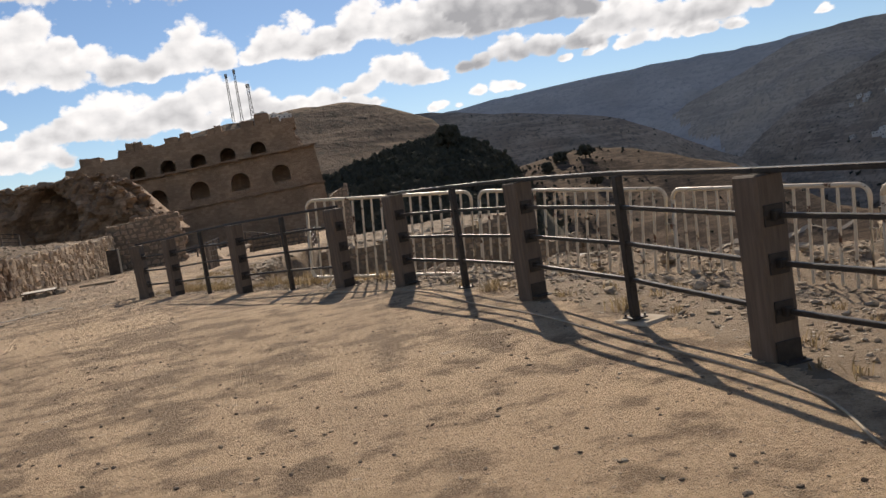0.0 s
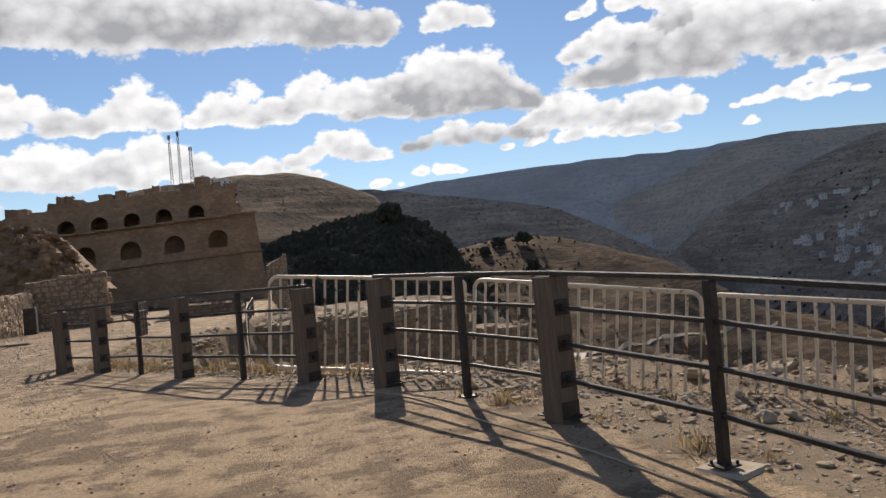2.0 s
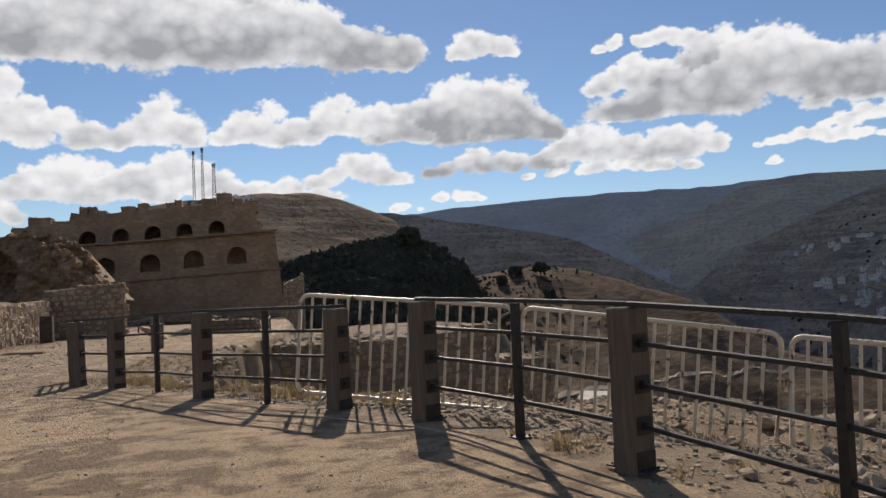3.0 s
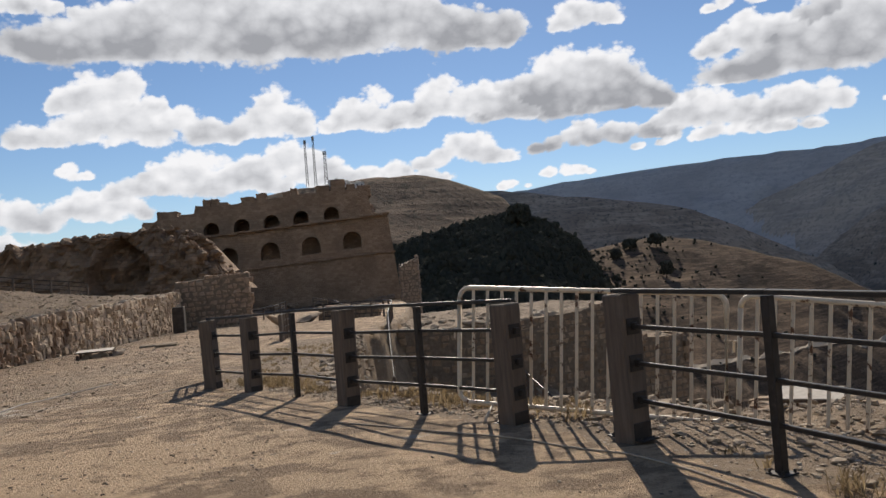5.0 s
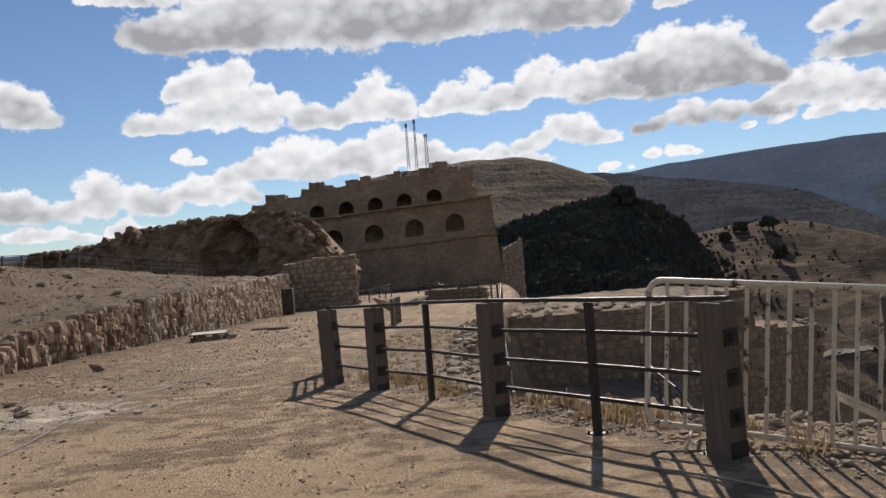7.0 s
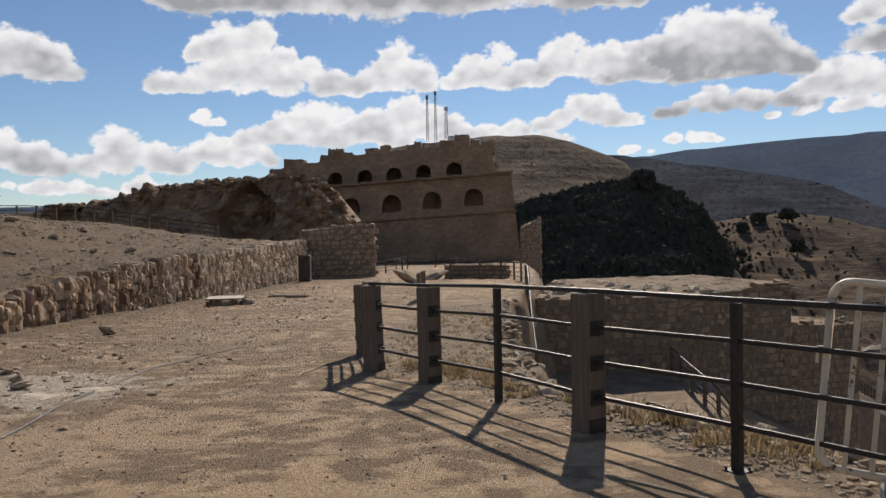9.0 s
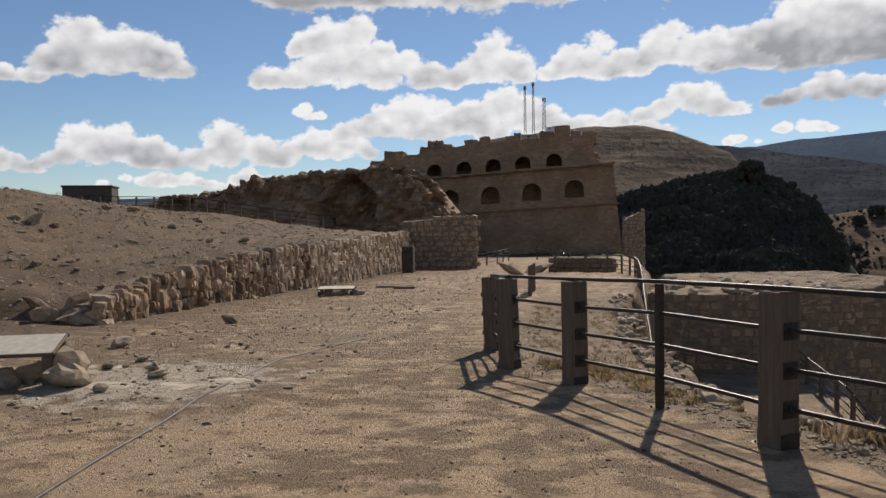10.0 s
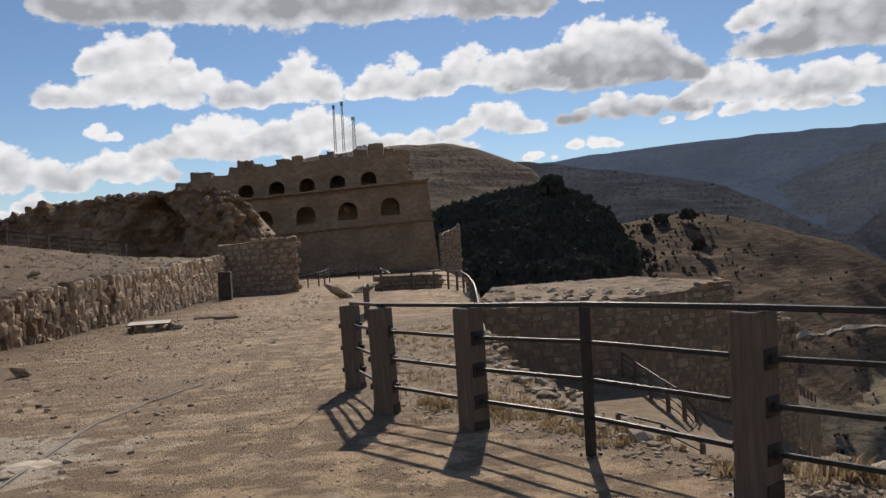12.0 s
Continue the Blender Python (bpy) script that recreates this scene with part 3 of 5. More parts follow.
def build_clouds():
    rnd = random.Random(11)
    puffs = []
    # grey sheet overhead, its unseen part added as hill shade; heaps towards the sun
    for c in ((13, 20.5, 40, 6.6, 1.0), (-3, 15.0, 16.5, 5.5, .75), (19, 15.4, 2.4, 2.2, .3), (3.2, 9.9, 3.6, 2.4, .25), (9.5, 9.9, 5.5, 3.0, .45), (17, 9.9, 6.0, 4.0, .8), (20, 9.6, 4.2, 3.6, 1.0),
              (19.5, 7.4, 5.0, 1.7, 1.0), (26.6, 7.8, 4.2, 2.6, .35), (33, 7.6, 3.4, 2.3, .6), (28, 6.9, 6.5, 1.0, .3),
              (38, 10.4, 10.5, 4.3, .8), (30.5, 12.4, 4.0, 2.4, .4), (36.5, 12.6, 5.5, 3.4, .9), (46, 10.2, 5.0, 3.0, .5), (31, 15.2, 4, 1.4, .3)):
        puffs += cumulus(rnd, *c)
    # the heaps above the castle and in the west
    for c in ((-13.3, 9.4, 7.2, 2.8, .35), (-14.6, 11.6, 3.4, 3.0, .2), (-3.9, 9.7, 2.5, 3.4, .3), (-9, 5.9, 6.0, 2.6, .4), (-3.4, 6.3, 5.0, 3.0, .35), (-15.6, 4.5, 3.4, 2.2, .4),
              (3.2, 6.0, 5.0, 1.5, .2), (9.8, 6.8, 3.4, 2.2, .3), (16.6, 5.5, 2.0, .9, .1), (12.8, 4.9, 1.4, .7, .1), (-17.3, 7.3, 1.5, 1.0, .2)):
        puffs += cumulus(rnd, *c)
    for c in ((-29.5, 9.9, 4.4, 3.6, .7), (-36.5, 9.2, 2.6, 1.3, .6), (-30, 3.9, 4.0, 2.8, .6), (-21.8, 4.0, 3.2, 2.8, .5), (-37, 3.6, 2.6, 1.5, .6), (-27, 2.6, 4.0, 1.0, .3), (-20.5, 2.4, 3.0, 1.3, .3),
              (41.3, 7.9, 4.0, 1.0, .0), (45.5, 8.8, 4.0, 1.2, .0), (38.5, 6.6, .8, .5, .0), (-19.5, 17.6, 4, 1.2, .4)):
        puffs += cumulus(rnd, *c)
    # unseen glowing clouds behind the view, added thickly to brighten sides facing away from the sun
    for k in range(110):
        puffs += cumulus(rnd, rnd.uniform(64, 300), rnd.uniform(4, 28), rnd.uniform(3, 9), rnd.uniform(1.2, 3.6), rnd.uniform(.1, .6))
    radius, step, tall = 4650, 0.25, 0.2
    az, el = np.arange(0, 360, step), np.arange(-2, 32.01, tall)
    n, m = len(el), len(az)
    dens, under = np.full((n, m), -0.6), np.zeros((n, m))
    for pa, pe, ra, re, base, high, grey in puffs:
        i0, i1 = max(0, int((pe - 2 * re + 2) / tall)), min(n, int((pe + 2 * re + 2) / tall) + 2)
        j0, j1 = int((pa - 2 * ra) / step), int((pa + 2 * ra) / step) + 2
        cols = np.arange(j0, j1) % m
        da = (np.arange(j0, j1) * step - pa)[None, :] / ra
        e = el[i0:i1][:, None]
        de = (e - pe) / re
        de = np.where(e < base, de * 1.3, de)
        d = 1 - np.sqrt(da ** 2 + de ** 2)
        cell = np.ix_(np.arange(i0, i1), cols)
        old = dens[cell]
        shade = grey * np.clip(1.15 - (e - base) / high * 1.15, 0, 1) + 0 * d
        under[cell] = np.where(d > old, np.maximum(shade, under[cell] * .6), under[cell])
        # overlapping puffs thicken one another
        dens[cell] = np.where((old > 0) & (d > 0), np.maximum(old, d) + .25 * np.minimum(old, d), np.maximum(old, d))
    a, e = np.meshgrid(az, el)
    ar, er = np.radians(a), np.radians(e)
    verts = np.stack([radius * np.sin(ar) * np.cos(er), radius * np.cos(ar) * np.cos(er), radius * np.sin(er)], -1).reshape(-1, 3)
    i, j = np.meshgrid(np.arange(n - 1), np.arange(m), indexing="ij")
    k = (j + 1) % m
    faces = np.stack([i * m + j, i * m + k, (i + 1) * m + k, (i + 1) * m + j], -1).reshape(-1, 4)
    me = grid_mesh("cloud_backdrop", verts, faces, [CLOUD])
    me.attributes.new("thickness", "FLOAT", "POINT").data.foreach_set("value", np.clip(dens, -1, 1.6).ravel().astype(np.float32))
    me.attributes.new("under", "FLOAT", "POINT").data.foreach_set("value", under.ravel().astype(np.float32))
    tagged(new("backdrop", me), "scattered white cumulus clouds in a blue sky", "clouds", kind="structure")


build_clouds()


# ---- the fence along the brink ----
# post name: place of its foot; wooden posts first, then the thin steel ones
WOODEN = {"p0": (-3.22, 17.57, -.26), "p1": (-2.88, 15.53, -.12), "p2": (-2.14, 14.43, -.095), "p3": (-.78, 11.93, .01), "p4": (.69, 9.62, .08),
          "p5": (1.36, 8.42, .14), "p6": (2.20, 5.92, .11), "p7": (2.65, 2.76, 0.0), "p8": (2.95, 0.2, -.08)}
SLIM = {"tA": (-1.44, 13.18, -.02), "tB": (-.02, 10.68, .06), "tC": (1.83, 7.14, .13), "tD": (2.47, 4.26, .07), "tE": (2.9, 1.6, -.04)}
TOPS = {"p0": .86, "p1": .985, "p2": 1.03, "tA": 1.10, "p3": 1.145, "tB": 1.168, "p4": 1.185, "p5": 1.25, "tC": 1.235, "p6": 1.215, "tD": 1.17, "p7": 1.10, "tE": 1.05, "p8": 1.01}
RAIL_HEIGHTS = (0.30, 0.58, 0.86)
TURNS = {"p0": -20, "p1": -22, "p2": -58, "p3": -58, "p4": -58, "p5": -65, "p6": -72, "p7": -84, "p8": -88}
LEAN = {"p0": (0, -2), "p1": (1, -1.5), "p2": (0, -.6), "p3": (0, 0.4), "p4": (1, .3), "p5": (0, -.8), "p6": (0, -.6), "p7": (0, .4), "p8": (0, 0)}


_bm = bmesh.new()
bmesh.ops.create_cone(_bm, cap_ends=True, segments=6, radius1=.011, radius2=.011, depth=.014, matrix=Euler((0, math.pi / 2, 0)).to_matrix().to_4x4())
bracket_bolt = mesh_of("bracket_bolt", _bm, PLATE)


def wooden_post(key):
    x, y, z = WOODEN[key]
    post = thing("fence_post", (x, y, z), "weathered squared timber fence post with black steel brackets", "fence post", "timber fence posts")
    post.matrix_world = pose(x, y, z, LEAN[key][0], LEAN[key][1], TURNS[key])
    rnd = random.Random(key)
    bm = bmesh.new()
    w = 0.205
    tall = TOPS[key] - z
    add_box(bm, (0, 0, (tall - .15) / 2), (w, w, tall + .15), 0.012)
    bmesh.ops.subdivide_edges(bm, edges=[e for e in bm.edges if abs(e.verts[0].co.z - e.verts[1].co.z) > 0.5], cuts=7)
    for v in bm.verts:
        v.co.x += 0.006 * noise.noise(Vector((v.co.x * 9 + rnd.random() * .1, v.co.y * 9, v.co.z * 4 + ord(key[1]))))
        v.co.y += 0.006 * noise.noise(Vector((v.co.y * 9, v.co.x * 9 + 5, v.co.z * 4 + ord(key[1]))))
        if v.co.z > 1.05:
            v.co.z += 0.012 * noise.noise(Vector((v.co.x * 12, v.co.y * 12, ord(key[1]))))
    part("shaft", bm, POST_WOOD, post)
    for h in RAIL_HEIGHTS:
        for side in (-1, 1):
            bm = add_box(bmesh.new(), (side * (w / 2 + 0.004), 0, h), (0.012, 0.135, 0.125), 0.003)
            add_box(bm, (side * (w / 2 + 0.03), 0, h), (0.045, 0.05, 0.055), 0.004)
            plate = part("bracket", bm, PLATE, post, "black steel rail bracket")
            for by in (-.052, .052):
                bolt = new("bolt", bracket_bolt)
                bolt.parent = plate
                bolt.matrix_local = Matrix.Translation((side * (w / 2 + .013), by, h))
    for side in (-1, 1):
        bm = add_box(bmesh.new(), (side * (w / 2 + .006), 0, 0.065), (0.012, w * .86, 0.13), 0.003)
        add_box(bm, (side * (w / 2 + .05), 0, 0.006), (0.08, w * .86, 0.012), 0.003)
        shoe = part("shoe", bm, PLATE, post, "black steel post shoe")
        for by in (-.06, .06):
            bm = bmesh.new()
            bmesh.ops.create_cone(bm, cap_ends=True, segments=6, radius1=0.010, radius2=0.009, depth=0.016, matrix=Matrix.Translation((side * .155, by, .018)))
            part("bolt", bm, PLATE, shoe)
    return post


def slim_post(key, pad):
    x, y, z = SLIM[key]
    turn = {"tA": -58, "tB": -58, "tC": -70, "tD": -80, "tE": -86}[key]
    post = thing("steel_post", (x, y, z), "slim black steel fence post bolted to the ground", "fence post", "steel fence posts", turn=turn)
    part("shaft", add_box(bmesh.new(), (0, 0, (TOPS[key] - z - .1) / 2), (0.062, 0.062, TOPS[key] - z + .1), 0.005), STEEL, post)
    part("base_plate", add_box(bmesh.new(), (0, 0, 0.004), (0.14, 0.14, 0.012), 0.003), PLATE, post)
    for sx, sy in ((1, 1), (1, -1), (-1, 1), (-1, -1)):
        bm = bmesh.new()
        bmesh.ops.create_cone(bm, cap_ends=True, segments=6, radius1=0.010, radius2=0.009, depth=0.024, matrix=Matrix.Translation((sx * .052, sy * .052, .02)))
        part("bolt", bm, PLATE, post)
    if pad:
        bm = add_box(bmesh.new(), (0, 0, -0.055), (0.34, 0.32, 0.10), 0.02)
        single("concrete_pad", bm, CONCRETE, (x + .06, y + .02, z - 0.012), "worn pale concrete footing under a steel post", "footing", "concrete footings", turn=turn + 12)
    return post


for key in WOODEN:
    wooden_post(key)
for key in SLIM:
    slim_post(key, key in ("tC", "tD"))


def rail_run(keys, over_a=0.06, over_b=0.06):
    """The rails between a chain of posts: one top rail, and three lower rails in each bay."""
    foot = {**WOODEN, **SLIM}
    run = thing("railing", foot[keys[0]], "black steel handrail with three lower rails between posts", "railing", "fence railings")
    org = Vector(foot[keys[0]])
    for n, (a, b) in enumerate(zip(keys, keys[1:])):
        pa, pb = Vector(foot[a]) - org, Vector(foot[b]) - org
        way = (pb - pa).normalized()
        ta, tb = pa.copy(), pb.copy()
        ta.z, tb.z = TOPS[a] + .022 - org.z, TOPS[b] + .022 - org.z
        if n == 0:
            ta -= way * over_a
        if n == len(keys) - 2:
            tb += way * over_b
        part("top_rail", add_bar(bmesh.new(), ta, tb, 0.055, 0.034), STEEL, run)
        for h in RAIL_HEIGHTS:
            ga = 0.12 if a in WOODEN else 0.0
            gb = 0.12 if b in WOODEN else 0.0
            part("rail", add_bar(bmesh.new(), pa + way * ga + Vector((0, 0, h)), pb - way * gb + Vector((0, 0, h)), 0.031, 0.031), STEEL, run)
    return run


rail_run(("p0", "p1"))
rail_run(("p1", "p2", "tA", "p3", "tB", "p4"), 0.06, 0.09)
rail_run(("p5", "tC", "p6", "tD", "p7", "tE", "p8"), 0.1, 0.05)


# ---- crowd barriers ----
def barrier(a, b, za, zb, label):
    a, b = Vector((*a, za - .12)), Vector((*b, zb - .12))
    length = (b - a).length
    ob = thing("crowd_barrier", a, label, "crowd barrier", "crowd barriers")
    ob.matrix_world = Matrix.Translation(a) @ (b - a).to_track_quat("X", "Z").to_matrix().to_4x4()
    top, foot, r = 1.20, 0.09, 0.11
    corner = lambda cx, cz, a0: [(cx + r * math.cos(radians(a0 - q)), 0, cz + r * math.sin(radians(a0 - q))) for q in (0, 22, 45, 68, 90)]
    loop = corner(r, top - r, 180) + corner(length - r, top - r, 90) + corner(length - r, foot + r, 0) + corner(r, foot + r, 270)
    part("frame", add_tube(bmesh.new(), loop + [loop[0]], 0.024, 8), CREAM, ob, smooth=True)
    n = max(4, int(round(length / 0.145)))
    for k in range(1, n):
        x = length * k / n
        part("upright", add_box(bmesh.new(), (x, 0, (top + foot) / 2), (0.030, 0.014, top - foot - 0.02), 0.003), CREAM, ob)
    for x in (0.35, length - 0.35):
        bm = add_tube(bmesh.new(), [(x, -0.26, -.03), (x, -0.2, 0.01), (x, 0, foot), (x, 0.2, 0.01), (x, 0.26, -.03)], 0.014, 6)
        part("foot", bm, CREAM, ob)
    for x in (0.0, length):
        bm = add_tube(bmesh.new(), [(x - .02, 0, 0.8), (x + (.05 if x else -.05), 0, 0.8), (x + (.05 if x else -.05), 0, 0.7)], 0.009, 6)
        part("hook", bm, CREAM, ob)
    return ob


CHIPPED = "cream-painted steel crowd barrier, chipped and rusty, standing on rubble"
barrier((0.28, 10.22), (2.40, 9.0), .27, .06, CHIPPED)
barrier((2.50, 8.98), (4.16, 7.02), .05, -.22, CHIPPED)
barrier((4.26, 6.92), (5.08, 4.86), -.24, -.36, CHIPPED)
barrier((5.15, 4.74), (5.75, 2.4), -.36, -.42, CHIPPED)
barrier((5.83, 2.2), (6.0, -0.2), -.42, -.45, CHIPPED)


# ---- information panels ----
def info_panel(x, y, turn, w, d, tilt, lift, label, z=None):
    z = land_at(x, y) if z is None else z
    ob = thing("info_panel", (x, y, z), label, "information panel", "information panels", turn=turn)
    m = Matrix.Translation((0, 0, lift)) @ Euler((radians(tilt), 0, 0)).to_matrix().to_4x4()
    part("panel", add_box(bmesh.new(), (0, 0, 0.02), (w, d, 0.018), 0.004, m), PANEL, ob, "sun-bleached pale panel")
    for cx, cy, sx, sy in ((0, d / 2, w + .06, .035), (0, -d / 2, w + .06, .035), (w / 2, 0, .035, d), (-w / 2, 0, .035, d)):
        part("frame_bar", add_box(bmesh.new(), (cx, cy, 0.008), (sx, sy, 0.04), 0.006, m), POST_WOOD, ob)
    for sx in (-1, 1):
        for sy, h in ((1, lift + .05), (-1, lift - .05)):
            part("leg", add_box(bmesh.new(), (sx * w * .45, sy * d * .44, h / 2 - .03), (.11, .10, max(.06, h)), 0.01), POST_WOOD, ob)
    for k, (cx, cy, s) in enumerate(((-.22, .02, .5), (.2, .05, .5), (.0, -.3, .42))):
        bm = add_rock(bmesh.new(), (cx * w, cy * d, lift * .2), (s * w * .9, s * d, lift * .8 + .05), k + x, 2, .8)
        part("base_stone", bm, LOOSE_STONE, ob, "rough limestone base stone")
    bm = add_rock(bmesh.new(), (.62 * w, -.25 * d, lift * .35), (w * .42, d * .6, lift * 1.2 + .05), 3 + x, 2, .9)
    part("base_stone", bm, LOOSE_STONE, ob, "rough limestone base stone")


info_panel(-8.45, 14.2, 18, 1.05, .6, 13, .42, "low pale information panel on a rough stone base")
info_panel(-9.55, 32.2, 8, 1.2, .7, 3, .24, "low pale information panel lying flat on stones")
info_panel(4.85, 11.65, -35, .72, .45, 10, .14, "bleached information panel on a broken wall top in the pit", -.52)


# ---- pipes and cable ----
def laid_tube(name, pts, radius, material, label, category, lift=0.35):
    fine = []
    for a, b in zip(pts, pts[1:]):
        n = max(2, int(math.dist(a, b) / 0.25))
        fine += [(a[0] + (b[0] - a[0]) * k / n, a[1] + (b[1] - a[1]) * k / n) for k in range(n)]
    fine.append(pts[-1])
    pts3 = [(x, y, land_at(x, y) + radius * lift) for x, y in fine]
    bm = add_tube(bmesh.new(), pts3, radius, 7)
    return single(name, bm, material, (0, 0, 0), label, category, smooth=True)


laid_tube("water_pipe", [(-5.3, 9.6), (-5.45, 10.8), (-5.6, 12.0), (-5.78, 13.2), (-5.95, 15.0), (-6.02, 16.4), (-5.88, 17.7), (-5.45, 19.2)], 0.015, PIPE,
          "dusty grey water pipe lying half buried across the path", "pipe")
laid_tube("cable", [(-.9, 10.55), (-.2, 9.86), (.6, 8.85), (1.14, 8.02), (1.35, 7.4), (1.48, 6.87), (1.63, 6.19), (1.95, 5.0), (2.25, 3.6), (2.4, 2.3), (2.4, 2.0), (2.34, 1.79), (2.19, 1.4)], 0.008, CONCRETE,
          "pale dusty cable lying along the foot of the fence", "cable", 1.0)
laid_tube("lying_bar", [(-3.75, 15.25), (-3.42, 17.2)], 0.006, PIPE, "thin dark bar lying on the gravel by the fence end", "bar", 1.0)


# ---- walls with single stones ----
def stone_mesh(name, seed, material):
    """A roughly squared stone in a unit cube: x along the wall, y into it, z up; its face bulges towards -y."""
    rnd = random.Random(seed)
    j = lambda s: rnd.uniform(-s, s)
    bm = bmesh.new()
    back = [bm.verts.new((sx * (.5 + j(.04)), .5, sz * (.5 + j(.04)))) for sx, sz in ((-1, -1), (1, -1), (1, 1), (-1, 1))]
    mid = [bm.verts.new((sx * (.48 + j(.05)), -.22 + j(.08), sz * (.48 + j(.05)))) for sx, sz in ((-1, -1), (0, -1.04), (1, -1), (1.04, 0), (1, 1), (0, 1.04), (-1, 1), (-1.04, 0))]
    front = [bm.verts.new((sx * (.34 + j(.09)), -.5 + j(.12), sz * (.36 + j(.08)))) for sx, sz in ((-1, -1), (1, -1), (1, 1), (-1, 1))]
    corner = (0, 2, 4, 6)
    for k in range(4):
        n = (k + 1) % 4
        a, m1, b = corner[k], corner[k] + 1, corner[n]
        bm.faces.new((back[k], mid[a], mid[m1]))
        bm.faces.new((back[k], mid[m1], back[n]))
        bm.faces.new((back[n], mid[m1], mid[b]))
        bm.faces.new((front[k], mid[a], mid[m1]))
        bm.faces.new((front[k], mid[m1], front[n]))
        bm.faces.new((front[n], mid[m1], mid[b]))
    bm.faces.new(front)
    bm.faces.new(back)
    return mesh_of(name, bm, material)


def hewn_stone(name, seed, material):
    """A weathered squared stone in a unit cube, with worn corners and a cracked, uneven face."""
    rnd = random.Random(seed)
    bm = bmesh.new()
    bmesh.ops.create_cube(bm, size=1)
    bmesh.ops.subdivide_edges(bm, edges=bm.edges[:], cuts=2, use_grid_fill=True)
    off = Vector((seed * 1.7 % 50, seed * 2.3 % 50, seed * 0.9 % 50))
    sx, sz = rnd.uniform(-.12, .12), rnd.uniform(-.12, .12)
    for v in bm.verts:
        p = v.co.copy()
        ball = p.normalized() * .62
        p = p.lerp(ball, .3)
        p += Vector((noise.noise(p * 2.3 + off), noise.noise(p * 2.3 + off + Vector((9, 0, 0))), noise.noise(p * 2.3 + off + Vector((0, 9, 0))))) * .18
        p.x += sx * p.z
        p.z += sz * p.x
        v.co = p * 1.05
    return mesh_of(name, bm, material)


def append_mesh(store, me, m):
    """Adds a mesh, moved by m, to lists of vertices and faces."""
    verts, faces = store
    start = len(verts)
    verts += [tuple(m @ v.co) for v in me.vertices]
    faces += [tuple(start + k for k in p.vertices) for p in me.polygons]


def joined(name, store, material, parent=None, label="", category="", kind="", smooth=False):
    me = bpy.data.meshes.new(name)
    me.from_pydata(store[0], [], store[1])
    me.materials.append(material)
    if smooth:
        me.polygons.foreach_set("use_smooth", [True] * len(me.polygons))
    ob = new(name, me)
    ob.parent = parent
    return tagged(ob, label, category, kind=kind)


def coursed_face(p0, p1, z0, z1, course, width, depth, seed, variants, place, jitter=0.04, ragged=0.0):
    """Lays stones over the upright face from p0 to p1; place(mesh, matrix, middle) takes each stone."""
    rnd = random.Random(seed)
    a, b = Vector((*p0, 0)), Vector((*p1, 0))
    way, length = (b - a).normalized(), (b - a).length
    turn = math.degrees(math.atan2(way.y, way.x))
    top = max(z1(0), z1(1))
    z = min(z0(0), z0(1))
    while z < top:
        h = course * rnd.uniform(.75, 1.25)
        s = -rnd.uniform(0, width)
        while s < length:
            w = width * rnd.uniform(.6, 1.45)
            mid = (s + w / 2) / length
            if 0 <= mid <= 1 and z0(mid) - h * .6 < z < z1(mid) - h * (.35 + ragged * rnd.random()):
                hh = h * rnd.uniform(.85, 1.0)
                pos = a + way * (s + w / 2) + Vector((0, 0, z + h / 2))
                m = pose(pos.x, pos.y, pos.z, rnd.uniform(-6, 6), rnd.uniform(-7, 7), turn + rnd.uniform(-8, 8)) @ Matrix.Translation((0, depth / 2 - rnd.uniform(0, jitter), 0)) @ Matrix.Diagonal((w * 1.02, depth, hh * 1.03, 1))
                place(rnd.choice(variants), m, pos)
            s += w
        z += h


def upright_face(p0, p1, z0, z1, width, seed, variants, place):
    """Slabs set on end in uneven columns: each column is cut at heights of its own, with deep gaps and small wedged stones."""
    rnd = random.Random(seed)
    a, b = Vector((*p0, 0)), Vector((*p1, 0))
    way, length = (b - a).normalized(), (b - a).length
    turn = math.degrees(math.atan2(way.y, way.x))
    s = 0.0
    while s < length:
        w = width * rnd.uniform(.55, 1.55)
        mid = min(1, (s + w / 2) / length)
        low, high = z0(mid), z1(mid) + rnd.uniform(-.10, .09)
        z = low
        while z < high - .08:
            h = rnd.choice((.18, .26, .32, .38, .46)) * rnd.uniform(.88, 1.12)
            if high - z - h < .16:
                h = high - z
            pieces = 2 if h < .3 and w > .3 and rnd.random() < .5 else 1
            for q in range(pieces):
                pos = a + way * (s + w * (q + .5) / pieces) + Vector((0, 0, z + h / 2))
                deep = rnd.uniform(.22, .42)
                m = pose(pos.x, pos.y, pos.z, rnd.uniform(-5, 5), rnd.uniform(-5, 5), turn + rnd.uniform(-14, 14)) @ Matrix.Translation((0, .15 - rnd.uniform(-.02, .15), 0)) @ Matrix.Diagonal((w / pieces * rnd.uniform(.84, 1.0), deep, h * rnd.uniform(.88, 1.0), 1))
                place(rnd.choice(variants), m, pos)
            z += h
        s += w


